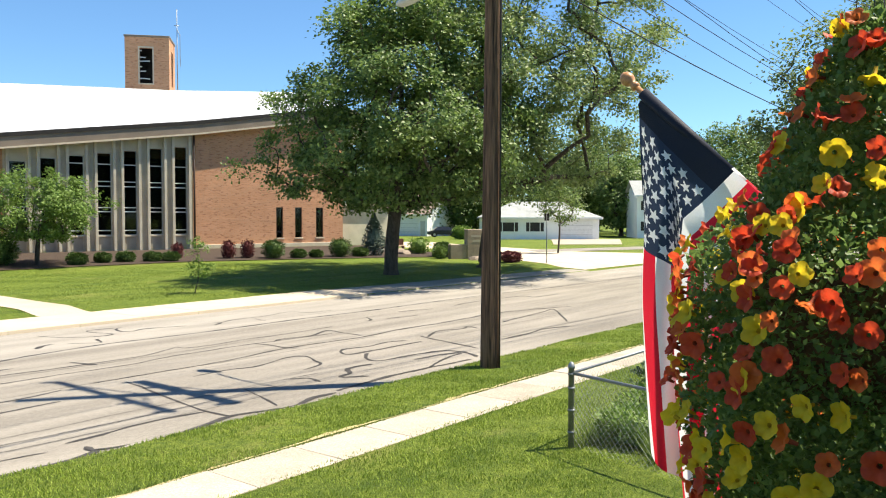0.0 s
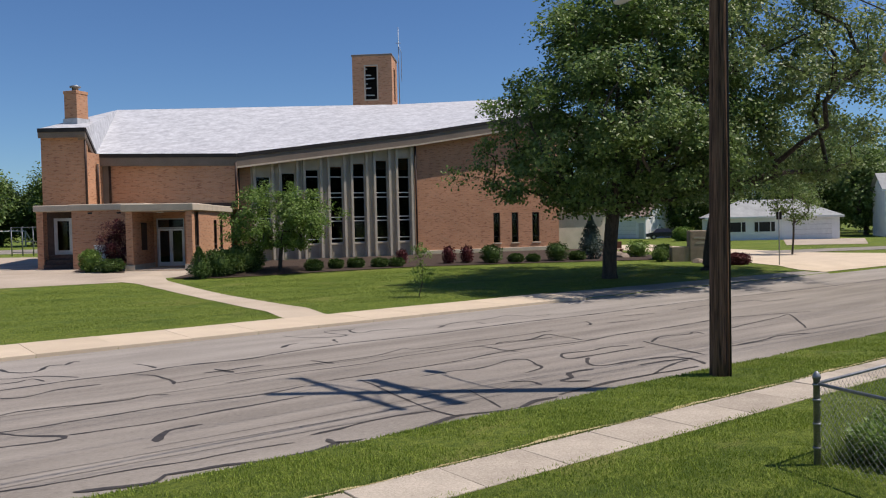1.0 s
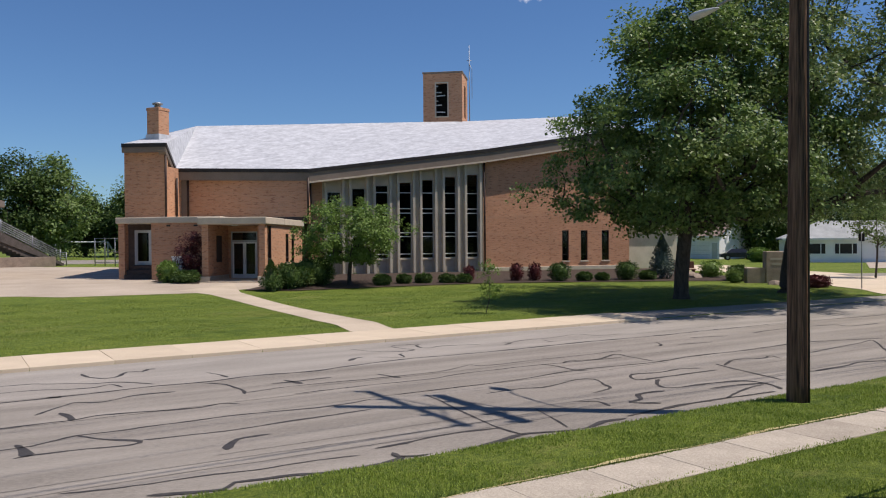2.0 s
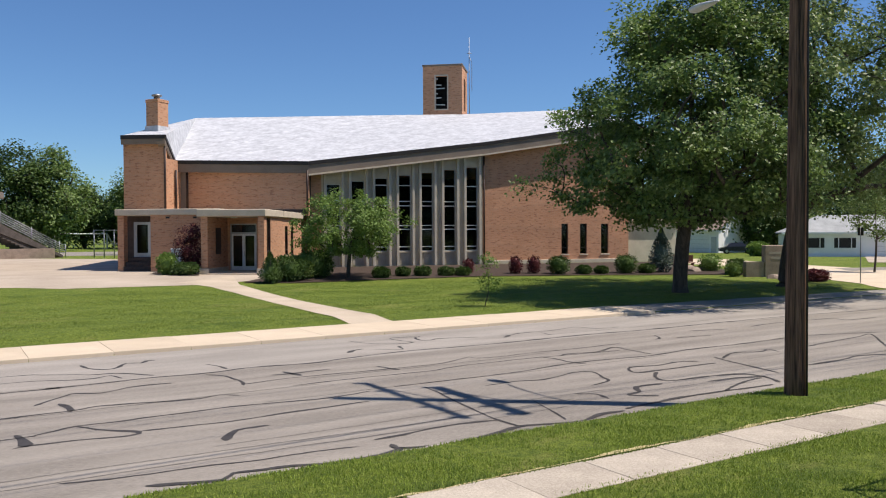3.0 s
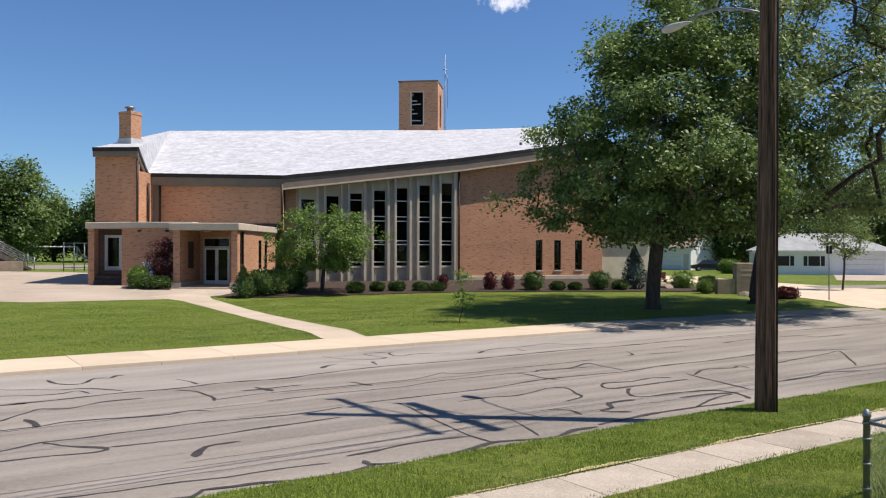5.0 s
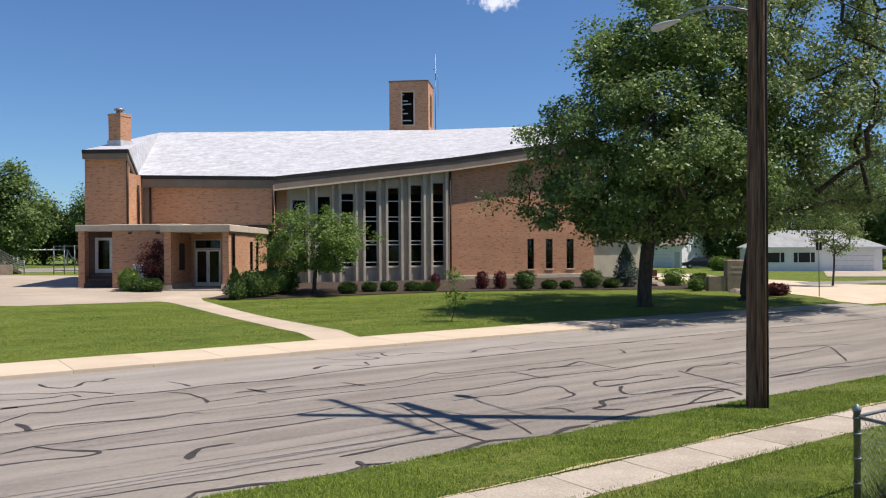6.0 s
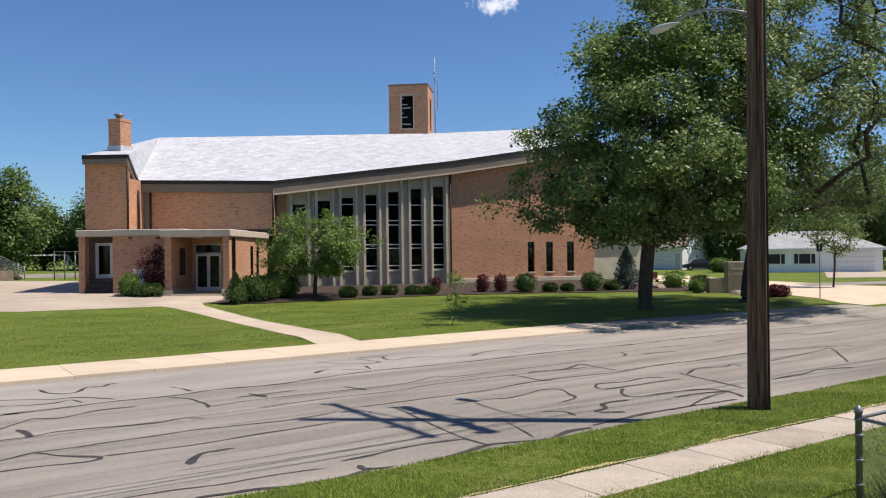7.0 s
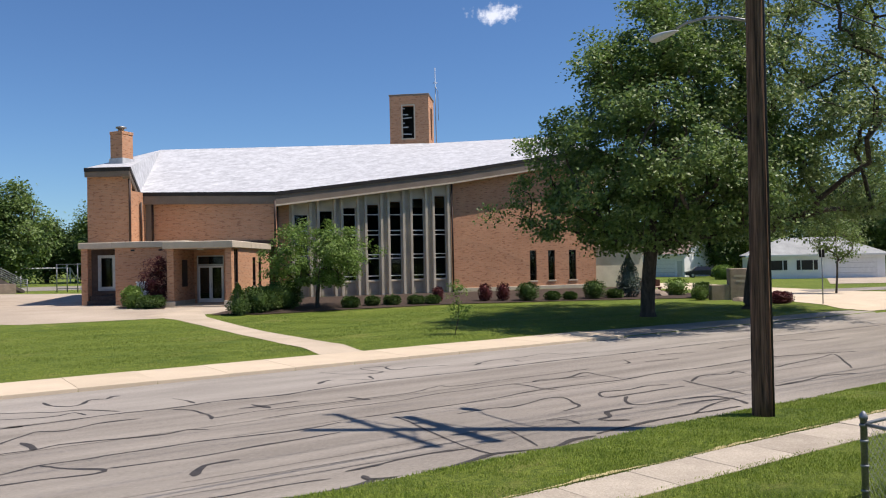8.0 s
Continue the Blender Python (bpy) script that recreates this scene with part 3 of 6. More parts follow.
def on(m, name, bm, mat, parent=None, label=""):
    ob = part(name, bm, mat, parent or church, label)
    if (parent or church) is church:
        ob.matrix_world = m
    return ob


def top(u):
    """Height of the nave wall below the eave."""
    line = ((-12.2, 7.02), (0.0, 8.33), (4.66, 9.2), (11.6, 10.75))
    for (a, za), (b, zb) in zip(line, line[1:]):
        if u <= b:
            return za + (zb - za) * (u - a) / (b - a)
    return line[-1][1]


def wall_piece(bm, u0, u1, z0, v0=0.0, v1=0.35, z1=None):
    if z1 is None:
        return box(bm, u0, u1, v0, v1, z0, top(u0), ztop=top(u1))
    return box(bm, u0, u1, v0, v1, z0, z1)


WINDOWS = [(-11.01, -10.1, 6.10), (-9.34, -8.46, 6.35), (-7.73, -6.87, 6.57), (-6.08, -5.24, 6.80), (-4.48, -3.67, 7.02), (-2.86, -2.03, 7.25), (-1.24, -0.40, 7.44)]
SILL = 1.62
bm = bmesh.new()
edge = -11.34
for u0, u1, zt in WINDOWS:
    wall_piece(bm, edge, u0, 0.3)
    box(bm, u0, u1, 0.0, 0.35, zt, top(u0), ztop=top(u1))
    box(bm, u0, u1, 0.10, 0.35, 0.3, SILL)
    edge = u1
wall_piece(bm, edge, 0.0, 0.3)
on(WALL, "window_wall", bm, PRECAST, label="grey precast concrete wall with tall bays")
for k, (u0, u1, zt) in enumerate(WINDOWS):
    # a fin on either side of each bay
    for c in (u0 - 0.13, u1 + 0.13):
        on(WALL, "fin", boxes((c - 0.085, c + 0.085, -0.24, -0.002, 0.62, top(c) - 0.12), bevel=0.015), PRECAST)
    bm = boxes((u0 + 0.08, u1 - 0.08, 0.075, 0.097, 0.72, SILL - 0.12))
    on(WALL, "spandrel_panel", bm, PRECAST_PANEL)
    win = on(WALL, "window", boxes((u0, u0 + 0.03, 0.05, 0.13, SILL, zt), (u1 - 0.03, u1, 0.05, 0.13, SILL, zt), (u0 + 0.03, u1 - 0.03, 0.05, 0.13, zt - 0.03, zt), (u0 + 0.03, u1 - 0.03, 0.05, 0.13, SILL, SILL + 0.05)), FRAME_LIGHT,
             label="tall narrow church window with pale crossbars")
    bars = [z for z in (1.93, 3.12, 3.38, 4.72, 5.02, 6.10) if z < zt - 0.3]
    for z in bars:
        on(WALL, "crossbar", boxes((u0 + 0.03, u1 - 0.03, 0.055, 0.12, z - 0.028, z + 0.028)), WHITE_PAINT, win)
    levels = [SILL + 0.07] + bars + [zt - 0.05]
    for a, b in zip(levels, levels[1:]):
        on(WALL, "pane", boxes((u0 + 0.03, u1 - 0.03, 0.085, 0.093, a + 0.02, b - 0.02)), GLASS, win)
    on(WALL, "window_sill", boxes((u0 - 0.03, u1 + 0.03, -0.03, 0.12, SILL - 0.09, SILL - 0.002), bevel=0.01), TRIM_LIGHT, win)

# brick walls of the nave
SMALL = [(6.09, 6.63), (7.59, 8.15), (9.31, 9.92)]
bm = bmesh.new()
edge = 0.0
for u0, u1 in SMALL:
    for a, b in ((edge, min(u0, 4.66)), (max(edge, 4.66), u0)):
        if b > a:
            wall_piece(bm, a, b, 0.3, 0.02)
    box(bm, u0, u1, 0.02, 0.35, 3.5, top(u0), ztop=top(u1))
    box(bm, u0, u1, 0.02, 0.35, 0.3, 1.30)
    edge = u1
wall_piece(bm, edge, 11.3, 0.3, 0.02)
box(bm, 11.3, 11.6, 0.02, 14, 0.3, top(11.6), ztop=top(11.6))
on(WALL, "brick_wall", bm, BRICK, label="tan brick nave wall")
bm = bmesh.new()
wall_piece(bm, -12.2, -11.34, 0.3, 0.02)
on(WALL, "brick_wall", bm, BRICK)
for u0, u1 in SMALL:
    win = on(WALL, "window", boxes((u0, u0 + 0.04, 0.14, 0.2, 1.3, 3.5), (u1 - 0.04, u1, 0.14, 0.2, 1.3, 3.5), (u0 + 0.04, u1 - 0.04, 0.14, 0.2, 3.46, 3.5), (u0 + 0.04, u1 - 0.04, 0.14, 0.2, 1.72, 1.78)), DARK_METAL, label="small slit window")
    on(WALL, "pane", boxes((u0 + 0.04, u1 - 0.04, 0.165, 0.172, 1.3, 3.46)), GLASS, win)
    on(WALL, "window_sill", boxes((u0 - 0.06, u1 + 0.06, -0.06, 0.16, 1.2, 1.298), bevel=0.01), TRIM_LIGHT, win)
on(WALL, "plinth", boxes((-11.34, 0.0, -0.38, -0.003, 0.2, 0.62), bevel=0.02), TRIM_LIGHT, label="pale stone plinth")
on(WALL, "plinth", boxes((0.003, 11.62, -0.12, 0.017, 0.2, 0.92), bevel=0.02), TRIM_LIGHT)
for u in (-12.12, 0.06):
    bm = bmesh.new()
    tube(bm, [(u, -0.10, 0.6), (u, -0.10, top(u) - 0.1)], 0.07, 8)
    on(WALL, "downpipe", bm, BROWN_PIPE, label="dark brown downpipe")
# closing walls; inner wall and floor near-black, room shade put into their colour
on(WALL, "rear_wall", boxes((-18, 11.3, 16, 16.3, 0.2, 9.0)), BRICK)
on(WALL, "inner_wall", boxes((-11.5, 11.2, 3.0, 3.1, 0.3, 6.8)), ROOM_SHADE)
on(WALL, "inner_floor", boxes((-12, 11.2, 0.4, 2.95, 0.3, 0.35)), ROOM_SHADE)

# entrance wing
on(ENTRY, "low_wall", boxes((0.0, 4.3, 0.0, 0.3, 0.3, 3.98)), BRICK, label="low tan brick wall")
on(ENTRY, "low_wall", boxes((0.0, 0.3, 0.32, 4.9, 0.3, 3.98)), BRICK)
on(ENTRY, "coping", boxes((-0.15, 4.25, -0.15, 5.0, 3.982, 4.35), bevel=0.03), TRIM_LIGHT, label="pale concrete coping")
for u in (0.95, 2.6):
    on(ENTRY, "scupper", boxes((u, u + 0.22, -0.06, -0.002, 3.78, 3.88)), DARK_METAL)
# porch
on(ENTRY, "porch_wall", boxes((4.3, 4.66, -3.26, -0.003, 0.3, 3.79)), BRICK)
on(ENTRY, "porch_panel", boxes((4.662, 4.70, -2.0, -1.2, 1.7, 3.2), bevel=0.01), BROWN_PIPE)
bm = boxes((4.66, 4.80, 0.0, 0.3, 0.3, 3.79), (6.40, 7.48, 0.0, 0.3, 0.3, 3.79), (4.80, 6.40, 0.0, 0.3, 3.45, 3.79))
on(ENTRY, "porch_back_wall", bm, BRICK)
bm = boxes((7.48, 7.82, -3.26, -2.75, 0.3, 3.79), (7.48, 7.82, -2.75, -2.0, 0.3, 1.55), (7.48, 7.82, -2.0, 1.0, 0.3, 3.79), (7.48, 7.82, 1.0, 1.65, 0.3, 1.55), (7.48, 7.82, 1.0, 1.65, 3.3, 3.79),
           (7.48, 7.82, 1.65, 2.35, 0.3, 3.79), (7.48, 7.82, 2.35, 2.95, 0.3, 1.55), (7.48, 7.82, 2.35, 2.95, 3.3, 3.79), (7.48, 7.82, 2.95, 5.0, 0.3, 3.79))
on(ENTRY, "porch_side_wall", bm, BRICK)
for v0, v1, z1 in ((-2.75, -2.0, 3.72), (1.0, 1.65, 3.3), (2.35, 2.95, 3.3)):
    win = on(ENTRY, "window", boxes((7.70, 7.80, v0, v0 + 0.05, 1.55, z1), (7.70, 7.80, v1 - 0.05, v1, 1.55, z1), (7.70, 7.80, v0 + 0.05, v1 - 0.05, 1.55, 1.63), (7.70, 7.80, v0 + 0.05, v1 - 0.05, 1.85, 1.92)), BROWN_PIPE, label="narrow porch side window")
    on(ENTRY, "pane", boxes((7.66, 7.668, v0, v1, 1.55, z1)), GLASS, win)
    on(ENTRY, "window_sill", boxes((7.80, 7.90, v0 - 0.04, v1 + 0.04, 1.46, 1.545), bevel=0.01), TRIM_LIGHT, win)
on(ENTRY, "canopy", boxes((4.1, 7.95, -3.42, 0.25, 3.80, 4.19), bevel=0.03), TRIM_LIGHT, label="flat pale concrete entrance canopy")
on(ENTRY, "canopy_band", boxes((7.48, 7.97, 0.255, 5.0, 3.80, 4.17), bevel=0.03), TRIM_LIGHT)
on(ENTRY, "roof_deck", boxes((4.3, 7.45, 0.26, 5.0, 3.9, 4.12)), GREY_SHINGLE)
on(ENTRY, "canopy_light", boxes((5.5, 5.8, -1.9, -1.6, 3.74, 3.797), bevel=0.01), WHITE_PAINT)
for spec in ((4.2, 4.76, -3.36, -3.263, 0.2, 0.95), (7.42, 7.9, -3.36, -3.263, 0.2, 0.95), (4.663, 4.72, -3.2, -0.05, 0.3, 0.95)):
    on(ENTRY, "porch_base", boxes(spec, bevel=0.015), PRECAST, label="grey stone base course")
on(ENTRY, "porch_floor", boxes((4.66, 7.48, -3.4, -0.003, 0.3, 0.70), bevel=0.01), CONCRETE)
# glazed double door with a transom
door = on(ENTRY, "door", boxes((4.80, 4.87, 0.08, 0.16, 0.70, 3.45), (6.33, 6.40, 0.08, 0.16, 0.70, 3.45), (4.87, 6.33, 0.08, 0.16, 3.38, 3.45), (4.87, 6.33, 0.08, 0.16, 2.84, 2.94)), FRAME_LIGHT, label="double glass door in a pale metal frame")
for a, b in ((4.88, 5.595), (5.605, 6.32)):
    leaf = on(ENTRY, "door_leaf", boxes((a, a + 0.09, 0.09, 0.14, 0.72, 2.83), (b - 0.09, b, 0.09, 0.14, 0.72, 2.83), (a + 0.09, b - 0.09, 0.09, 0.14, 2.74, 2.83), (a + 0.09, b - 0.09, 0.09, 0.14, 0.72, 0.95)), WHITE_PAINT, door)
    on(ENTRY, "door_glass", boxes((a + 0.09, b - 0.09, 0.11, 0.118, 0.95, 2.74)), GLASS, door)
    on(ENTRY, "door_handle", boxes(((5.52, 5.55, 0.03, 0.085, 1.55, 1.85) if a < 5 else (5.65, 5.68, 0.03, 0.085, 1.55, 1.85))), FRAME_LIGHT, door)
on(ENTRY, "transom_glass", boxes((4.87, 6.33, 0.11, 0.118, 2.94, 3.38)), GLASS, door)
# near-black back and floor paint the shade behind the glass doors
on(ENTRY, "lobby_shade", boxes((4.4, 7.4, 3.5, 3.6, 0.4, 3.8), (4.4, 7.4, 0.35, 3.5, 0.4, 0.45)), ROOM_SHADE)
# side door under the stair tower
on(ENTRY, "pier", boxes((-2.5, -2.12, 1.0, 1.5, 0.3, 3.98)), BRICK)
# recess wall and stoop are coloured darker than the tan brick around them
on(ENTRY, "recess_wall", boxes((-2.5, -2.05, 2.3, 2.6, 0.3, 4.3), (-0.95, -0.003, 2.3, 2.6, 0.3, 4.3), (-2.05, -0.95, 2.3, 2.6, 3.62, 4.3)), DARK_BRICK)
on(ENTRY, "coping", boxes((-2.62, -0.16, 0.86, 2.45, 3.985, 4.36), bevel=0.03), TRIM_LIGHT)
sd = on(ENTRY, "door", boxes((-2.05, -1.85, 2.2, 2.3, 1.45, 3.62), (-1.15, -0.95, 2.2, 2.3, 1.45, 3.62), (-1.85, -1.15, 2.2, 2.3, 3.45, 3.62), (-1.85, -1.15, 2.2, 2.3, 1.45, 1.7)), FRAME_LIGHT, label="single glass door in a pale frame")
on(ENTRY, "door_glass", boxes((-1.85, -1.15, 2.25, 2.258, 1.7, 3.45)), GLASS, sd)
# near-black sheet painted as the shade behind the side door
on(ENTRY, "recess_back", boxes((-1.9, -0.5, 3.6, 3.7, 0.6, 4.2)), ROOM_SHADE)
on(ENTRY, "stoop", boxes((-2.1, -0.02, 1.45, 2.29, 0.3, 1.44), (-2.1, -0.02, 1.15, 1.45, 0.3, 1.17), (-2.1, -0.02, 0.85, 1.15, 0.3, 0.9), bevel=0.01), DARK_BRICK)
# upper walls
on(ENTRY, "upper_wall", boxes((-2.8, -0.13, 2.5, 2.8, 4.362, 8.6)), BRICK)
on(ENTRY, "upper_wall", boxes((-2.8, -2.5, 2.8, 16, 0.3, 8.6)), BRICK)
on(ENTRY, "upper_wall", boxes((-0.43, -0.13, 2.8, 5.0, 4.36, 7.6)), BRICK)
on(ENTRY, "upper_panel", boxes((0.25, 8.30, 5.0, 5.3, 4.0, 7.0)), BRICK, label="tan brick upper wall with burnt bricks")
on(ENTRY, "corner_pier", boxes((-0.13, 0.24, 4.9, 5.3, 4.0, 7.06)), FASCIA)
for u, v in ((-0.10, 2.40), (-0.02, 3.9), (0.30, 4.92), (8.26, 4.9)):
    bm = bmesh.new()
    tube(bm, [(u, v, 4.36), (u, v, 8.3 if v < 3 else 6.95)], 0.075, 8)
    on(ENTRY, "downpipe", bm, BROWN_PIPE)
on(ENTRY, "base_flashing", boxes((0.0, 8.2, 4.93, 4.997, 4.12, 4.42)), BROWN_PIPE)

# roof
EAVE = [Vector(p) for p in ((9.55, 53.10, 8.97), (11.84, 51.50, 8.98), (12.95, 53.62, 7.62), (20.20, 48.90, 7.50), (32.24, 46.23, 9.15), (36.72, 45.11, 9.90), (43.5, 43.42, 11.08))]
RIDGE = [Vector(p) for p in ((17.32, 64.9, 12.08), (39.1, 58.4, 13.18), (50.2, 55.6, 14.1))]
bm = bmesh.new()


def patch(a, b, c, d, n=10, k=4):
    """A subdivided roof face between the line a-b and the line d-c, slightly uneven."""
    grid = []
    for j in range(k + 1):
        row = []
        for i in range(n + 1):
            p = a.lerp(b, i / n).lerp(d.lerp(c, i / n), j / k)
            inner = 0 < j < k
            row.append(bm.verts.new(p + Vector((0, 0, -0.03 * abs(noise.noise(p * 0.4)) if inner and j < k - 1 else 0))))
        grid.append(row)
    for j in range(k):
        for i in range(n):
            if (grid[j][i].co - grid[j + 1][i].co).length > 1e-4 or (grid[j][i + 1].co - grid[j + 1][i + 1].co).length > 1e-4:
                bm.faces.new((grid[j][i], grid[j][i + 1], grid[j + 1][i + 1], grid[j + 1][i]))


patch(EAVE[0], EAVE[1], RIDGE[0], RIDGE[0])
patch(EAVE[1], EAVE[2], RIDGE[0], RIDGE[0])
mid = RIDGE[0].lerp(RIDGE[1], 0.4)
patch(EAVE[2], EAVE[3], mid, RIDGE[0], 16, 6)
patch(EAVE[3], EAVE[4], RIDGE[1], mid, 20, 6)
patch(EAVE[4], EAVE[5], RIDGE[1].lerp(RIDGE[2], 0.5), RIDGE[1], 8, 6)
patch(EAVE[5], EAVE[6], RIDGE[2], RIDGE[1].lerp(RIDGE[2], 0.5), 10, 6)
back = [Vector((16, 72, 8.9)), Vector((45, 74, 8.9)), Vector((62, 70, 8.9))]
patch(RIDGE[0], RIDGE[1], back[1], back[0])
patch(RIDGE[1], RIDGE[2], back[2], back[1])
patch(EAVE[0], RIDGE[0], back[0], EAVE[0])
patch(RIDGE[2], EAVE[6], EAVE[6] + Vector((9, 3, -1)), back[2])
bmesh.ops.remove_doubles(bm, verts=bm.verts, dist=0.001)
bmesh.ops.recalc_face_normals(bm, faces=bm.faces)
roof = part("roof", bm, ROOF_WHITE, church, "white coated shingle roof")
for a, b in zip(EAVE, EAVE[1:]):
    d = (b - a).normalized()
    s = d.cross(Vector((0, 0, 1))).normalized()
    drop = 0.94 if a.x > 20 else 0.78 if a.x > 12.5 else 0.58
    for name, z0, z1, deep, off, mat in (("gutter", -0.22, 0.02, 0.18, 0.06, DARK_METAL), ("fascia", -(drop - 0.14), -0.222, 0.09, 0.0, FASCIA), ("eave_trim", -(drop - 0.03), -(drop - 0.138), 0.09, 0.045 if drop > 0.8 else -0.02, TRIM_LIGHT if drop > 0.8 else FASCIA), ("soffit", -(drop - 0.16), -(drop - 0.20), 0.42, -0.092, FASCIA)):
        bm = bmesh.new()
        ring = []
        for p in (a, b):
            o = p + s * off
            ring.append([bm.verts.new(o + Vector((0, 0, z0))), bm.verts.new(o + Vector((0, 0, z1))), bm.verts.new(o - s * deep + Vector((0, 0, z1))), bm.verts.new(o - s * deep + Vector((0, 0, z0)))])
        for i in range(4):
            bm.faces.new((ring[0][i], ring[0][(i + 1) % 4], ring[1][(i + 1) % 4], ring[1][i]))
        bm.faces.new(ring[0][::-1])
        bm.faces.new(ring[1])
        bmesh.ops.recalc_face_normals(bm, faces=bm.faces)
        part(name, bm, mat, roof, "")

# bell tower
TOWER = pose(35.71, 60.64, 0, 0, 0, -41)
TOWER_WALLS = ((0, 1.1, 0, 0.35, 4, 17.3), (2.15, 3.42, 0, 0.35, 4, 17.3), (1.1, 2.15, 0, 0.35, 4, 13.6), (1.1, 2.15, 0, 0.35, 16.45, 17.3),
           (0, 0.35, 0.35, 3.4, 4, 17.3), (0.35, 3.42, 3.05, 3.4, 4, 17.3), (3.07, 3.42, 0.35, 1.2, 4, 17.3), (3.07, 3.42, 2.2, 3.05, 4, 17.3), (3.07, 3.42, 1.2, 2.2, 4, 13.6), (3.07, 3.42, 1.2, 2.2, 16.45, 17.3))
tower = on(TOWER, "bell_tower", boxes(TOWER_WALLS[0]), BRICK, label="square tan brick bell tower")
for spec in TOWER_WALLS[1:]:
    on(TOWER, "tower_wall", boxes(spec), BRICK, tower)
on(TOWER, "coping", boxes((-0.06, 3.48, -0.06, 3.46, 17.303, 17.46), bevel=0.02), FASCIA, tower)
on(TOWER, "louvre_frame", boxes((1.02, 1.12, -0.05, 0.1, 13.5, 16.55), (2.13, 2.23, -0.05, 0.1, 13.5, 16.55), (1.12, 2.13, -0.05, 0.1, 16.45, 16.55), (1.12, 2.13, -0.05, 0.1, 13.5, 13.6)), PRECAST, tower)
for i, z in enumerate((14.05, 14.5, 15.0, 15.3, 15.75, 16.15)):
    bm = boxes((1.14, 1.9 - 0.3 * (i % 3), 0.05, 0.16, -0.03, 0.05))
    ob = on(TOWER, "broken_louvre", bm, FRAME_LIGHT, tower)
    ob.matrix_local = pose(0, 0, z, 0, (-1) ** i * 3, 0)
# near-black sheets paint the shade inside the belfry
on(TOWER, "tower_shade", boxes((0.4, 3.0, 2.9, 3.0, 13, 17.2), (0.4, 0.5, 0.4, 2.9, 13, 17.2)), ROOM_SHADE, tower)
bm = bmesh.new()
tube(bm, [(40.25, 60.2, 11), (40.25, 60.2, 20.3)], [0.06, 0.025], 6)
tube(bm, [(40.05, 60.3, 18.9), (40.45, 60.1, 18.9)], 0.03, 5)
tube(bm, [(40.25, 60.2, 18.6), (40.4, 60.0, 18.1), (40.4, 60.0, 15.5)], 0.025, 5)
part("mast", bm, GALVANISED, church, "thin metal mast beside the tower")
# chimney
CHIM = pose(11.57, 55.47, 0, 0, 0, -56)
chimney = on(CHIM, "chimney", boxes((0, 1.0, 0, 0.95, 8.9, 11.5), (-0.03, 1.03, -0.03, 0.98, 11.503, 11.7), bevel=0.01), BRICK, label="square brick chimney")
on(CHIM, "chimney_flashing", boxes((-0.06, 1.06, -0.06, 1.01, 8.8, 9.95)), ROOF_WHITE, chimney)
bm = bmesh.new()
lathe(bm, [(0.2, 0), (0.2, 0.25), (0.34, 0.25), (0.34, 0.33), (0.1, 0.4)], 12, (0.5, 0.45, 11.7))
on(CHIM, "flue_cap", bm, GALVANISED, chimney)
# low pale wing behind the maple
wing = on(WALL, "low_wing", boxes((11.63, 16.5, 1.2, 8, 0.0, 3.6)), PRECAST, label="low pale concrete wing")
on(WALL, "wing_roof", boxes((11.63, 16.8, 0.9, 8.3, 3.603, 3.85), bevel=0.03), TRIM_LIGHT, wing)

# ---- plants ----


def leaf_mesh(name, centres, size, mat, seed, droop=0.3, facing=None):
    """Many small folded leaves, each an island of its own; facing: the way that each leaf's upper side leans."""
    r = np.random.default_rng(seed)
    n = len(centres)
    if facing is None:
        d = r.normal(size=(n, 3))
        d[:, 2] -= droop
        d /= np.linalg.norm(d, axis=1)[:, None]
        e = r.normal(size=(n, 3))
        e[:, 2] *= 0.4
        e -= d * (e * d).sum(1)[:, None]
        e /= np.linalg.norm(e, axis=1)[:, None]
        up = np.cross(d, e)
    else:
        up = facing + r.normal(size=(n, 3)) * 0.62
        up /= np.linalg.norm(up, axis=1)[:, None]
        d = r.normal(size=(n, 3))
        d -= up * (d * up).sum(1)[:, None]
        d /= np.linalg.norm(d, axis=1)[:, None]
        e = np.cross(up, d)
    s = size * r.uniform(0.6, 1.25, (n, 1))
    v = np.stack([centres - d * s * 0.5, centres + e * s * 0.36 + up * s * 0.12, centres + d * s * 0.5, centres - e * s * 0.36 + up * s * 0.12], 1).reshape(-1, 3)
    k = np.arange(n) * 4
    f = np.stack([k, k + 1, k + 2, k, k + 2, k + 3], 1).reshape(-1, 3)
    me = bpy.data.meshes.new(name)
    me.vertices.add(len(v))
    me.vertices.foreach_set("co", v.astype(np.float32).ravel())
    me.loops.add(len(f) * 3)
    me.loops.foreach_set("vertex_index", f.astype(np.int32).ravel())
    me.polygons.add(len(f))
    me.polygons.foreach_set("loop_start", (np.arange(len(f)) * 3).astype(np.int32))
    me.update(calc_edges=True)
    me.materials.append(mat)
    return me


def round_outline(clear, height, radius, widest=0.42):
    """Crown radii by height for a plain rounded tree."""
    out = []
    for k in range(9):
        q = k / 8
        prof = (q / widest) ** 0.55 if q < widest else max(0.02, (1 - ((q - widest) / (1 - widest)) ** 1.9)) ** 0.75
        out.append((clear + (height - clear) * q, radius * max(0.15, prof)))
    return out


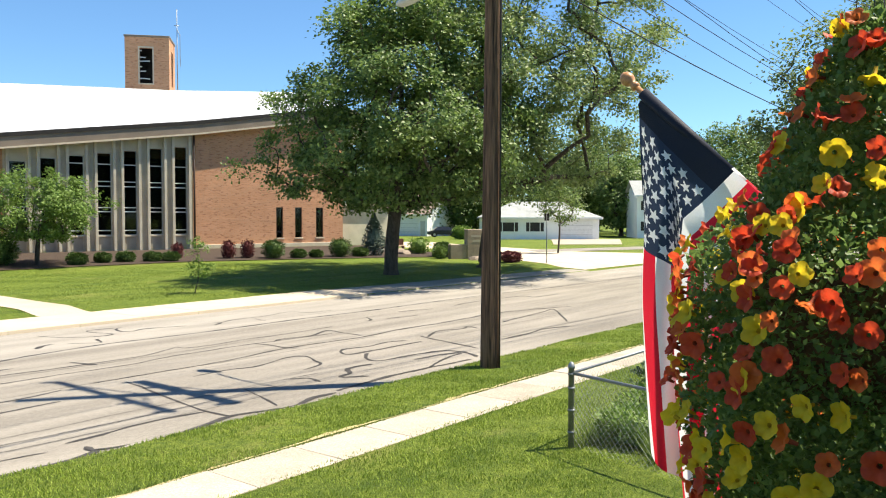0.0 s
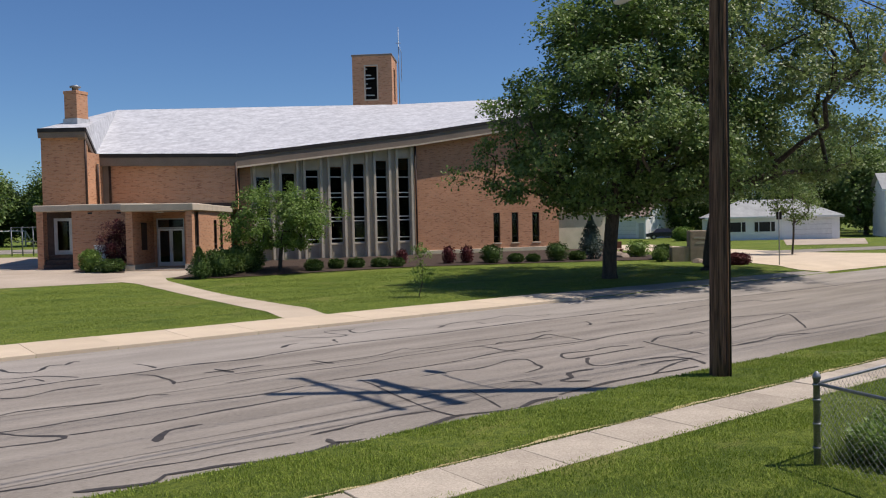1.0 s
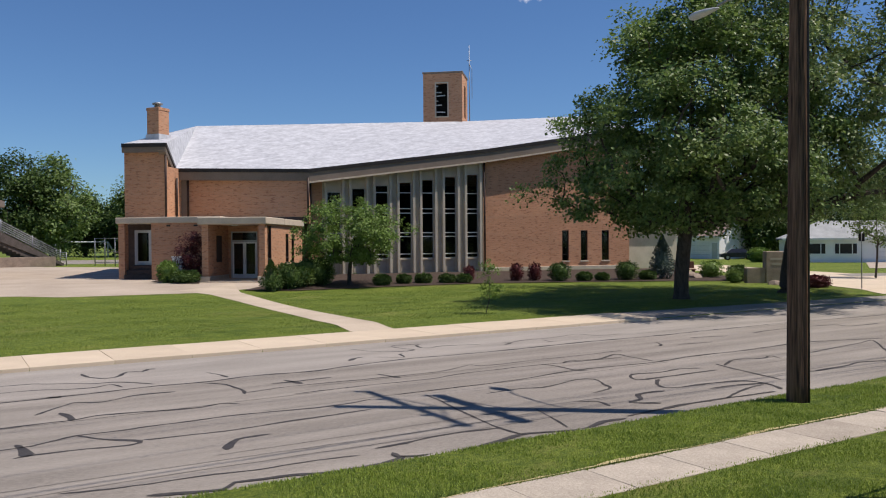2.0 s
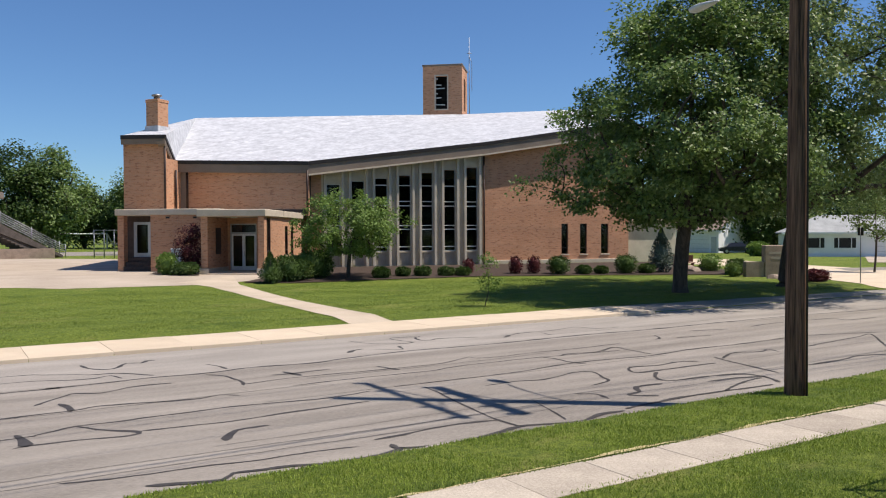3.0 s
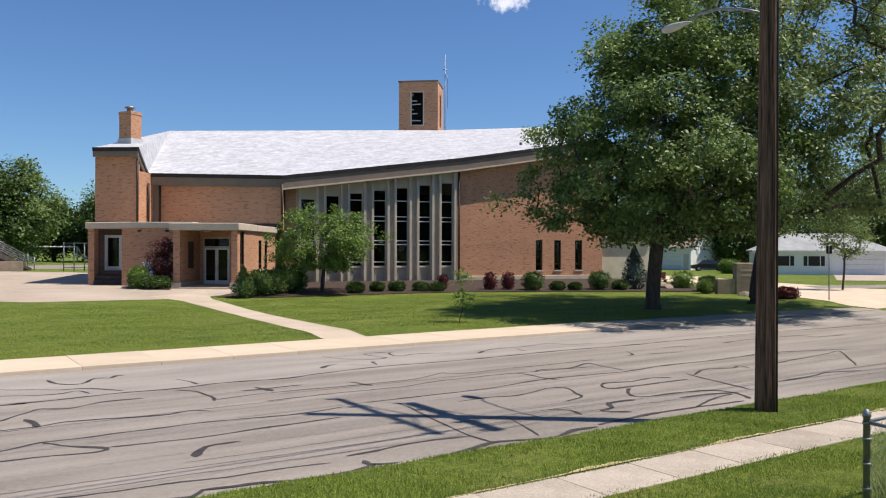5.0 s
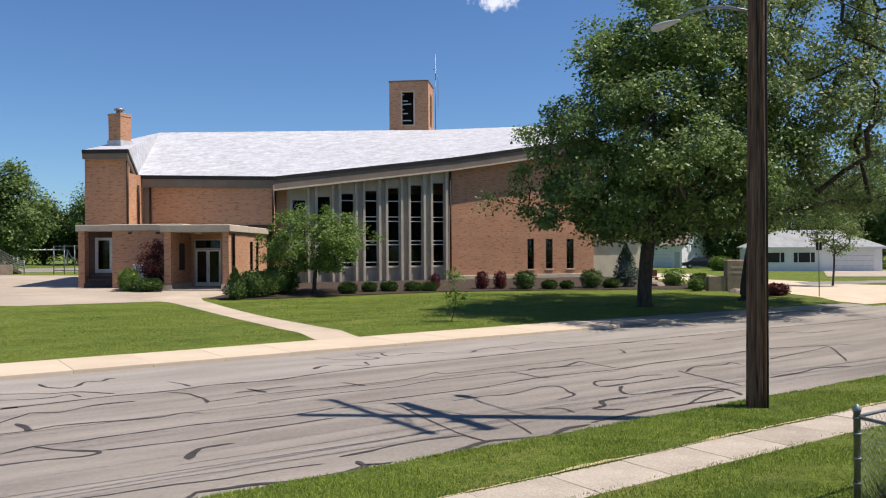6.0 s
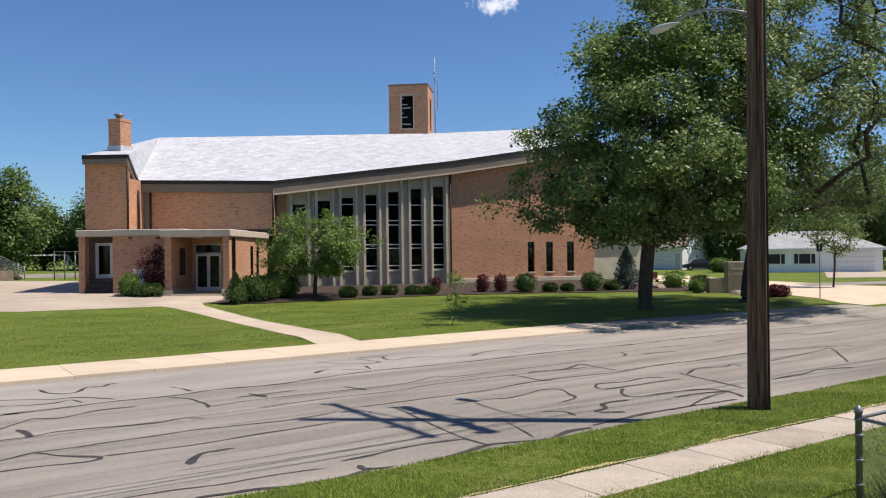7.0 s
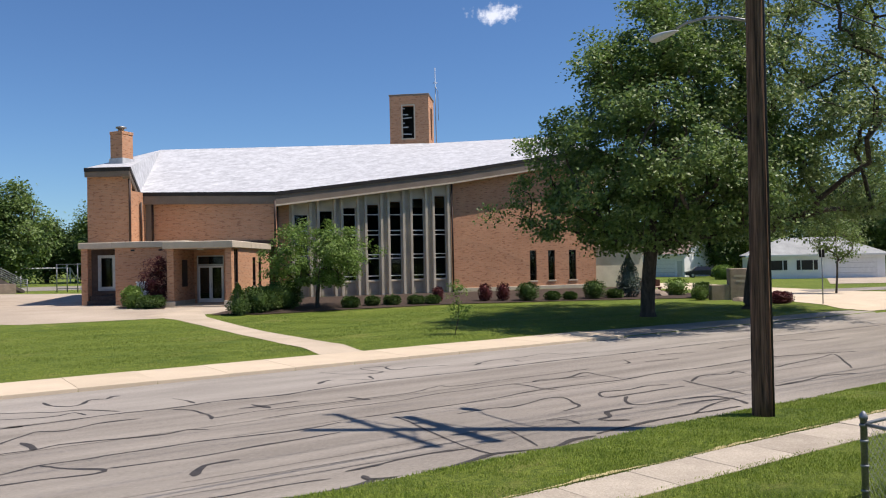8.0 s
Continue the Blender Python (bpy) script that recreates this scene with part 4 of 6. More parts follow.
def tree(name, label, place, outline, trunk_r, sprays, leaves, leaf, mat, seed, spread_by=0.5, lean=(0, 0), gap=-0.28, group="", rough=0.25, fork=None, flat=0.5):
    """A tree that grows from its fork to every spray; outline: crown radii at rising heights."""
    r = np.random.default_rng(seed)
    root = thing(name, label, "tree", Matrix.Translation((*place, land(*place))), group)
    clear, height = outline[0][0], outline[-1][0]
    fork = fork or clear

    def radius_at(z):
        for (a, ra), (b, rb) in zip(outline, outline[1:]):
            if z <= b:
                return ra + (rb - ra) * (z - a) / (b - a)
        return outline[-1][1]

    def axis_at(z):
        q = max(0.0, z / height)
        k = ease(q / 0.45)
        return Vector((lean[0] * k + 0.10 * math.sin(6 * q + seed), lean[1] * k + 0.10 * math.cos(5 * q + seed), z))
    spots = []
    while len(spots) < sprays:
        z = r.uniform(clear, height)
        full = radius_at(z)
        if r.random() > (full / max(q for _, q in outline)) ** 1.3:
            continue
        a = r.random() * math.tau
        edge = full * (1 + rough * noise.noise((math.cos(a) * 2.2, math.sin(a) * 2.2, z * 0.9 + seed)) + 0.10 * noise.noise((math.cos(a) * 6, math.sin(a) * 6, z * 2 + seed)))
        out = edge * r.random() ** 0.45
        p = axis_at(z) + Vector((out * math.cos(a), out * math.sin(a), 0))
        if noise.noise(p * (0.75 if height > 3 else 3) + Vector((seed, 0, 0))) < gap:
            continue
        spots.append(p)
    # limbs: each spray joins the nearest wood that lies nearer to the fork
    nodes = [axis_at(fork * q) for q in (-0.03, 0.02, 0.08, 0.25, 0.6, 1.0)]
    parent_of = [None, 0, 1, 2, 3, 4]
    for q in (0.18, 0.38, 0.58, 0.78):
        nodes.append(axis_at(fork + (height - fork) * q))
        parent_of.append(len(nodes) - 2)
    hub = Vector(axis_at(fork))
    first = len(nodes)
    for p in sorted(spots, key=lambda v: (v - hub).length):
        best, cost = 5, 1e9
        for i in range(5, len(nodes)):
            w = p - nodes[i]
            c = w.length + 0.9 * max(0.0, 0.35 * math.hypot(w.x, w.y) - w.z)
            if c < cost:
                best, cost = i, c
        q = nodes[best]
        mid_p = q.lerp(p, 0.5) + Vector((r.normal() * 0.06, r.normal() * 0.06, 0.06)) * (p - q).length
        nodes.append(mid_p)
        parent_of.append(best)
        nodes.append(p)
        parent_of.append(len(nodes) - 2)
    load = [0.0] * len(nodes)
    for i in range(len(nodes) - 1, 0, -1):
        load[i] += 1.0 if i >= first else 0.2
        load[parent_of[i]] += load[i]
    total = load[4]
    thick = [max(trunk_r * 0.028, trunk_r * (n / total) ** 0.5) for n in load]
    for i, k in enumerate((1.6, 1.2, 1.03, 1.0, 0.97, 0.9)):
        thick[i] = trunk_r * k
    bm = bmesh.new()
    tube(bm, nodes[:6], thick[:6], 10)
    for i in range(6, len(nodes)):
        j = parent_of[i]
        tube(bm, [nodes[j], nodes[i]], [min(thick[j], thick[i] * 1.25), thick[i]], 5 if thick[i] > trunk_r * 0.12 else 3, False)
    part("trunk", bm, BARK, root, "dark ridged trunk and limbs")
    c = np.repeat(np.array([tuple(p) for p in spots]), leaves, 0)
    n = len(c)
    mid_c = np.array(tuple(axis_at(clear + 0.35 * (height - clear))))
    outward = c - mid_c
    outward /= np.linalg.norm(outward, axis=1)[:, None] + 1e-6
    size = np.repeat(r.uniform(0.6, 1.3, len(spots)), leaves)[:, None] * spread_by
    off = np.clip(r.normal(size=(n, 3)), -1.8, 1.8) * np.array([1, 1, flat]) * size
    off[:, 2] -= 0.10 * (off[:, 0] ** 2 + off[:, 1] ** 2) / spread_by
    up = np.array([0.0, 0.0, 0.75]) + outward * 0.55
    ob = new("crown", leaf_mesh("crown", c + off, leaf, mat, seed, facing=up))
    ob.parent = root
    return root


def shrub(name, label, place, wide, tall, mat, seed, leaf=0.09, count=1500, cone=False, group="shrubs by the church", category="shrub"):
    r = np.random.default_rng(seed)
    d = r.normal(size=(count, 3))
    d /= np.linalg.norm(d, axis=1)[:, None]
    d[:, 2] = np.abs(d[:, 2]) ** 0.8 * np.sign(d[:, 2])
    shell = r.uniform(0.72, 1.05, (count, 1)) * (1 + 0.12 * np.sin(d[:, :1] * 7 + seed) * np.cos(d[:, 1:2] * 6))
    p = d * shell * np.array([wide / 2, wide / 2, tall / 2])
    p[:, 2] += tall / 2
    if cone:
        p[:, :2] *= (1.25 - 1.05 * p[:, 2:] / tall)
    p[:, 2] = np.maximum(p[:, 2], 0.03)
    root = thing(name, label, category, Matrix.Translation((*place, land(*place))), group)
    ob = new("foliage", leaf_mesh("foliage", p, leaf, mat, seed, 0.0))
    ob.parent = root
    bm = bmesh.new()
    bmesh.ops.create_icosphere(bm, subdivisions=2, radius=1)
    for v in bm.verts:
        h = 0.5 + 0.42 * v.co.z
        k = (1.25 - 1.05 * h) if cone else 1.0
        v.co = Vector((v.co.x * wide * 0.35 * k, v.co.y * wide * 0.35 * k, h * tall))
        v.co *= 1 + 0.10 * noise.noise(v.co * 4 + Vector((seed, 0, 0)))
    part("inner_growth", bm, mat, root)
    bm = bmesh.new()
    for k in range(5):
        a = k * 1.26 + seed
        tube(bm, [(0.02 * math.cos(a), 0.02 * math.sin(a), -0.03), (wide * 0.2 * math.cos(a), wide * 0.2 * math.sin(a), tall * 0.45), (wide * 0.3 * math.cos(a), wide * 0.3 * math.sin(a), tall * 0.75)], [0.03, 0.02, 0.008], 5)
    part("stems", bm, BARK, root)
    return root


tree("maple_tree", "large green maple with a dark trunk on the lawn", (27.4, 24.6), [(3.1, 1.9), (3.7, 4.2), (4.3, 5.3), (5.6, 5.5), (7.1, 5.5), (8.6, 4.5), (9.7, 3.9), (11.2, 3.2), (12.5, 2.1), (13.4, 0.7)], 0.31, 470, 150, 0.17, MAPLE_LEAF, 3, 0.37, gap=-0.02, rough=0.38, fork=3.3, flat=0.62, lean=(-1.1, -1.8))
tree("shade_tree", "tall loose-crowned tree behind the church sign", (34.4, 24.3), [(3.8, 2.6), (5.2, 6.0), (7.0, 7.6), (10, 7.8), (13, 7.3), (16, 5.8), (18.6, 2.5)], 0.36, 620, 150, 0.17, LOCUST_LEAF, 8, 0.44, gap=-0.02, rough=0.45, fork=3.6, flat=0.65, lean=(-0.7, -2.0))
tree("small_tree", "small round bright green tree by the windows", (18.41, 38.95), [(1.35, 1.3), (2.0, 2.5), (3.0, 2.75), (3.8, 2.2), (4.4, 1.3), (4.8, 0.5)], 0.11, 190, 95, 0.13, YOUNG_LEAF, 5, 0.22, gap=-0.08, rough=0.6, fork=1.3, flat=0.7)
tree("sapling", "thin young sapling on the lawn", (16.64, 23.79), [(0.55, 0.25), (1.0, 0.42), (1.6, 0.36), (1.95, 0.1)], 0.016, 34, 34, 0.07, YOUNG_LEAF, 6, 0.10, fork=0.5)
tree("young_street_tree", "young slim tree beyond the corner", (53.5, 30.9), round_outline(2.2, 6.2, 1.9), 0.07, 90, 60, 0.15, MAPLE_LEAF, 7, 0.35)
# trees along the horizon
FAR = "trees in the distance"
far_spots = [(-4, 122, 16, 6, MAPLE_LEAF), (3, 132, 17, 5.5, MAPLE_LEAF), (9, 126, 14.5, 5, DARK_LEAF), (13.5, 128, 14.5, 5, MAPLE_LEAF), (21, 150, 10.5, 4, DARK_LEAF), (26, 146, 9.5, 4, DARK_LEAF), (27.5, 138, 14, 3.6, MAPLE_LEAF), (-14, 118, 16, 6, DARK_LEAF), (17, 158, 8, 5, DARK_LEAF), (31, 150, 15, 5, MAPLE_LEAF),
             (98, 88, 16, 8, MAPLE_LEAF), (112, 78, 18, 9, LOCUST_LEAF), (122, 64, 19, 9, MAPLE_LEAF), (128, 52, 17, 8, DARK_LEAF), (116, 40, 16, 7, MAPLE_LEAF), (84, 92, 14, 6, LOCUST_LEAF), (70, 96, 13, 6, MAPLE_LEAF),
             (120, 30, 15, 7, DARK_LEAF), (105, 102, 18, 8, DARK_LEAF), (90, 108, 15, 8, DARK_LEAF), (76, 112, 14, 8, MAPLE_LEAF), (62, 118, 13, 8, DARK_LEAF), (135, 90, 19, 10, DARK_LEAF), (140, 74, 18, 10, MAPLE_LEAF),
             (142, 58, 18, 10, DARK_LEAF), (140, 42, 17, 10, MAPLE_LEAF), (138, 24, 17, 9, DARK_LEAF), (130, 12, 15, 9, MAPLE_LEAF), (104, 60, 13, 6, DARK_LEAF), (108, 52, 12, 5, MAPLE_LEAF), (97, 74, 9.5, 4.5, DARK_LEAF), (105, 75, 12, 5, MAPLE_LEAF)]
for k, (x, y, h, w, mat) in enumerate(far_spots):
    tree("far_tree", "distant leafy green summer tree", (x, y), round_outline(1.2, h, w), 0.35, 170, 90, 0.42, mat, 20 + k, 0.85, group=FAR, gap=-0.3, rough=0.5, flat=0.8)
tree("yard_tree", "broad pale-leaved tree down the street", (34.5, 6.3), round_outline(1.8, 11.0, 4.2), 0.3, 300, 120, 0.17, PALE_LEAF, 61, 0.42, gap=-0.16, rough=0.6, flat=0.8)
tree("yard_tree", "broad pale-leaved tree down the street", (27, 1.9), round_outline(1.6, 11.6, 4.0), 0.28, 280, 120, 0.16, PALE_LEAF, 62, 0.40, gap=-0.16, rough=0.6, flat=0.8)

ROW = "clipped shrubs along the church wall"
for k, (x, y, w, h) in enumerate(((19.8, 38.1, 1.0, 0.62), (21.4, 38.6, 0.85, 0.55), (22.6, 38.5, 1.0, 0.55), (23.9, 38.1, 1.0, 0.52), (24.8, 37.8, 0.95, 0.52), (32.2, 36.1, 0.95, 0.55), (33.3, 35.8, 0.85, 0.5), (36.4, 35.2, 1.1, 0.6))):
    shrub("clipped_shrub", "low clipped round green shrub", (x, y), w, h, DARK_LEAF, 100 + k, group=ROW)
for k, (x, y) in enumerate(((28.4, 37.7), (29.5, 37.4))):
    shrub("barberry_shrub", "dark red barberry shrub", (x, y), 0.85, 1.05, RED_LEAF, 120 + k, 0.07, 1300)
shrub("barberry_shrub", "dark red barberry shrub", (25.9, 38.9), 0.7, 0.9, RED_LEAF, 122, 0.07, 1000)
for k, (x, y, w, h) in enumerate(((30.7, 36.6, 1.35, 1.1), (35.1, 35.6, 1.45, 1.15))):
    shrub("round_shrub", "round dark green shrub", (x, y), w, h, DARK_LEAF, 125 + k, 0.08, 2200)
shrub("cone_shrub", "pointed dwarf conifer beside the porch", (13.56, 37.67), 1.25, 1.5, DARK_LEAF, 130, 0.08, 2200, cone=True)
for k, (x, y, w, h) in enumerate(((14.7, 38.2, 1.6, 1.35), (15.6, 39.0, 1.5, 1.3), (16.6, 39.5, 1.7, 1.5), (17.3, 40.3, 1.5, 1.3))):
    shrub("broad_shrub", "broad glossy green shrub", (x, y), w, h, (DARK_LEAF, MAPLE_LEAF)[k % 2], 132 + k, 0.10, 2200)
tree("smoke_tree", "small purple-leaved tree beside the porch", (11.95, 45.7), [(0.5, 0.35), (1.0, 0.75), (1.8, 0.85), (2.4, 0.6), (2.8, 0.2)], 0.05, 90, 60, 0.09, RED_LEAF, 140, 0.16, rough=0.5, fork=0.5, flat=0.8)
shrub("bed_shrub", "low leafy plant in the entry bed", (10.5, 45.4), 1.2, 1.2, YOUNG_LEAF, 141, 0.12, 1300)
shrub("bed_shrub", "low leafy plant in the entry bed", (11.2, 44.4), 1.5, 0.7, DARK_LEAF, 142, 0.12, 1300)
shrub("weeping_spruce", "drooping blue-green dwarf weeping spruce", (37.96, 35.43), 1.7, 2.7, BLUE_NEEDLE, 143, 0.12, 2600, cone=True)
for k, (x, y, w, h) in enumerate(((41.9, 35.0, 1.6, 1.1), (41.05, 32.3, 1.3, 1.0), (39.3, 25.9, 1.5, 0.65), (39.4, 31.2, 0.9, 0.8))):
    shrub("bed_shrub", "low shrub near the church sign", (x, y), w, h, (YOUNG_LEAF, DARK_LEAF, RED_LEAF, MAPLE_LEAF)[k], 145 + k, 0.1, 1300)


def blades(count, area, tall, mat, seed, name, label, category, wide=0.012, keep=None):
    r = np.random.default_rng(seed)
    x, y = r.uniform(area[0], area[1], count), r.uniform(area[2], area[3], count)
    if keep is not None:
        ok = keep(x, y)
        x, y = x[ok], y[ok]
    n = len(x)
    z = np.array([land(a, b) for a, b in zip(x, y)])
    a = r.uniform(0, math.tau, n)
    h = tall * r.uniform(0.4, 1.2, n)
    bx, by = np.cos(a) * wide / 2, np.sin(a) * wide / 2
    lx, ly = r.normal(size=n) * h * 0.45, r.normal(size=n) * h * 0.45
    v = np.stack([np.stack([x - bx, y - by, z - 0.005], 1), np.stack([x + bx, y + by, z - 0.005], 1), np.stack([x + lx, y + ly, z + h], 1)], 1).reshape(-1, 3)
    me = bpy.data.meshes.new(name)
    me.from_pydata(v.tolist(), [], np.arange(3 * n).reshape(-1, 3).tolist())
    me.materials.append(mat)
    tagged(new(name, me), label, category, kind="stuff")


def patchy(x, y):
    """Thicker and thinner turf."""
    return np.sin(x * 2.1 + 1.7 * np.sin(y * 2.3)) + np.sin(y * 3.7 + 2.0 * np.sin(x * 1.3)) + 0.8 * np.sin(x * 7.3 + y * 5.1) > np.random.default_rng(9).uniform(-2.2, 1.4, len(x))


blades(80000, (1.5, 22, 6.96, 8.80), 0.04, BLADE, 1, "verge_grass", "mown grass on the verge", "grass", 0.013, keep=patchy)
blades(70000, (3.0, 13, 2.6, 6.17), 0.04, BLADE, 2, "yard_grass", "mown grass of the near yard", "grass", 0.013, keep=patchy)
blades(150000, (-3, 37, 22.2, 37.2), 0.05, LAWN_BLADE, 4, "lawn_grass", "mown grass of the church lawn", "grass", 0.016,
       keep=lambda x, y: patchy(x * 0.6, y * 0.6) & ((x < 10.45) | (x > 12.05)) & (y < 36.6 - 0.5 * np.maximum(0, x - 25)) & ((x > 3.5) | (y < 39.5)) & ((x < 21) | (y > 22.4)))
blades(9000, (2, 30, 6.85, 6.98), 0.05, WEED, 5, "dry_edge_grass", "dry grass along the pavement edge", "grass", 0.014)
blades(30000, (7.7, 12.5, 1.5, 4.40), 0.34, WEED, 3, "tall_weeds", "tall unmown weeds behind the fence", "weeds", 0.02, keep=lambda x, y: (x > 8.1) & (np.sin(x * 3) + np.cos(y * 4) > -0.5))

# two leafy weed clumps; the added dark one stands in for shade behind them
for k, (x, y, w, h, mat) in enumerate(((8.75, 3.95, 0.9, 0.42, YOUNG_LEAF), (9.5, 4.0, 1.0, 0.5, YOUNG_LEAF), (10.3, 4.05, 1.3, 0.75, DARK_LEAF))):
    shrub("weed_clump", "unmown weeds inside the wire fence, darkest clump for shade", (x, y), w, h, mat, 160 + k, 0.06, 1600, group="weeds inside the fence", category="weeds")

# ---- utility pole ----
PX, PY = 11.53, 7.96
pole = thing("utility_pole", "weathered brown wooden utility pole on the verge", "utility pole", Matrix.Translation((PX, PY, 0)))
LEAN = (0.15, -0.02)
bm = bmesh.new()
tube(bm, [(LEAN[0] * z / 13.6, LEAN[1] * z / 13.6, z) for z in (-0.2, 0.5, 2, 4, 6, 8, 10, 12, 14.0)], [0.170, 0.166, 0.162, 0.156, 0.149, 0.141, 0.133, 0.125, 0.117], 20)
part("shaft", bm, POLE_WOOD, pole, "cracked dark wooden shaft")
for z, half, x, w in ((11.75, 1.74, 0.20, 0.055), (9.75, 1.34, 0.24, 0.10)):
    part("crossarm", boxes((x - w, x + w, -half, half, z - 0.075, z + 0.075), bevel=0.01), POLE_WOOD, pole)
for z, half in ((11.75, 1.74), (9.75, 1.34)):
    for side in (-1, 1):
        bm = bmesh.new()
        tube(bm, [(0.26, 0, z - 0.75), (0.26, side * half * 0.55, z - 0.06)], 0.025, 5)
        part("brace", bm, GALVANISED, pole)
        for k in (0.45, 0.95):
            bm = bmesh.new()
            lathe(bm, [(0.02, 0.0), (0.02, 0.12), (0.06, 0.14), (0.07, 0.24), (0.04, 0.32)], 10, (0.18, side * half * k, z + 0.07))
            part("insulator", bm, CERAMIC, pole)
bm = bmesh.new()
LX, LY, LZ = 11.84 - PX, 9.95 - PY, 6.84
tube(bm, [(0.08, 0.12, 6.62), (LX * 0.35, LY * 0.28, 6.80), (LX * 0.6, LY * 0.52, 6.93), (LX * 0.8, LY * 0.75, 6.97), (LX * 0.95, LY * 0.88, 6.94)], 0.024, 8)
arm = part("lamp_arm", bm, GALVANISED, pole, "curved steel lamp arm")
bm = bmesh.new()
bmesh.ops.create_uvsphere(bm, u_segments=20, v_segments=12, radius=1)
for v in bm.verts:
    q = min(1.0, max(0.0, (v.co.y + 1) / 2))
    v.co = Vector((v.co.x * (0.05 + 0.10 * q ** 0.6), v.co.y * 0.30, v.co.z * ((0.045 + 0.03 * q) if v.co.z > 0 else (0.02 + 0.11 * q ** 1.5))))
for f in bm.faces:
    f.smooth = True
head = part("lamp_head", bm, LAMP_GREY, pole, "grey cobra-head street lamp")
head.matrix_local = pose(LX, LY + 0.08, LZ + 0.05, -6, 0, 15)
bm = bmesh.new()
tube(bm, [(0.02, -0.19, 0.2), (0.03, -0.19, 6), (0.10, -0.17, 9.5)], 0.018, 6)
part("ground_wire", bm, CABLE, pole)


def wire(a, b, sag, r=0.009):
    a, b = Vector(a), Vector(b)
    bm = bmesh.new()
    tube(bm, [a.lerp(b, s / 16) - Vector((0, 0, sag * 4 * (s / 16) * (1 - s / 16))) for s in range(17)], r, 5, False)
    single("overhead_wire", bm, CABLE, "thin black overhead wire", "cable", "overhead wires")


for dy in (-1.7, -0.8, 0.8, 1.7):
    wire((PX + 0.1, PY + dy, 12.15), (58, PY + dy - 1, 11.6), 1.1)
    wire((PX + 0.1, PY + dy, 12.15), (-40, PY + dy, 12.2), 1.1)
for dy in (-1.25, 1.25):
    wire((PX + 0.1, PY + dy, 10.0), (58, PY + dy - 1, 9.6), 1.2)
    wire((PX + 0.1, PY + dy, 10.0), (-40, PY + dy, 10.1), 1.2)
wire((PX + 0.1, PY - 0.1, 7.25), (58, PY - 1, 6.8), 0.9, 0.014)
wire((PX + 0.1, PY - 0.1, 7.25), (-40, PY, 7.2), 0.8, 0.014)
for z0, y1, z1, sag in ((8.0, 7.2, 7.2, 0.9), (8.45, 6.4, 7.6, 1.0), (9.1, 7.6, 8.3, 1.2)):
    wire((PX + 0.1, PY, z0), (58, y1, z1), sag, 0.010)
wire((PX + 0.1, PY, 8.7), (36, -8.0, 5.0), 0.7)
far_pole = thing("utility_pole", "distant wooden utility pole down the street", "utility pole", Matrix.Translation((58, PY - 1, 0)))
bm = bmesh.new()
tube(bm, [(0, 0, -0.1), (0, 0, 12.6)], [0.17, 0.12], 10)
part("shaft", bm, POLE_WOOD, far_pole)
part("crossarm", boxes((-0.05, 0.05, -1.8, 1.8, 11.3, 11.45)), POLE_WOOD, far_pole)

# ---- chain-link fence ----
fence = thing("chain_link_fence", "low galvanised chain-link fence at the yard corner", "fence", Matrix.Translation((8.06, 4.42, 0.18)))
FH = 0.90


def fence_run(angle, length):
    m = pose(0, 0, 0, 0, 0, angle)

    def add(name, bm, mat, label=""):
        ob = part(name, bm, mat, fence, label)
        ob.matrix_local = m
    bm = bmesh.new()
    tube(bm, [(0, 0, FH - 0.03), (length, 0, FH - 0.03)], 0.019, 8)
    add("top_rail", bm, GALVANISED, "steel top rail")
    bm = bmesh.new()
    step = 0.082
    for k in range(int(-FH / step), int(length / step) + 1):
        for sgn, y in ((1, 0.003), (-1, -0.003)):
            x0, x1 = k * step, k * step + FH - 0.08
            z0, z1 = (0.04, FH - 0.04) if sgn > 0 else (FH - 0.04, 0.04)
            if x0 < 0:
                z0, x0 = z0 + (z1 - z0) * (-x0) / (x1 - x0), 0
            if x1 > length:
                z1, x1 = z0 + (z1 - z0) * (length - x0) / (x1 - x0), length
            if x1 - x0 > 0.02:
                tube(bm, [(x0, y, z0), (x1, y, z1)], 0.0014, 3, False)
    add("wire_netting", bm, GALVANISED, "diamond wire netting")
    for x in spread(0, length, 2.4)[1:]:
        bm = bmesh.new()
        lathe(bm, [(0.024, -0.2), (0.024, FH), (0.028, FH), (0.02, FH + 0.04)], 10, (x, 0, 0))
        add("line_post", bm, GALVANISED)


bm = bmesh.new()
lathe(bm, [(0.034, -0.2), (0.034, FH + 0.02), (0.042, FH + 0.02), (0.042, FH + 0.05), (0.02, FH + 0.09), (0.005, FH + 0.10)], 14)
post = part("corner_post", bm, GALVANISED, fence, "grey steel corner post with a cap")
for z in (0.2, 0.45, 0.7, FH - 0.04):
    bm = bmesh.new()
    lathe(bm, [(0.040, z - 0.012), (0.042, z), (0.040, z + 0.012)], 14)
    part("band", bm, GALVANISED, post)
fence_run(0, 9.6)
fence_run(-106, 4.8)

# ---- flag ----
# KNOB is the pole's far tip, FOOT the bracket end
KNOB, FOOT = Vector((3.34, 1.52, 3.39)), Vector((3.40, 0.52, 2.44))
axis = (FOOT - KNOB).normalized()
flag = thing("flag", "red white and blue flag hanging from a pole", "flag", Matrix.Translation(KNOB))
RIGHT = Vector((0.618, -0.786, 0))   # along the picture plane, level
AWAY = Vector((0.786, 0.618, 0))
HOIST, FLY = 0.91, 1.52


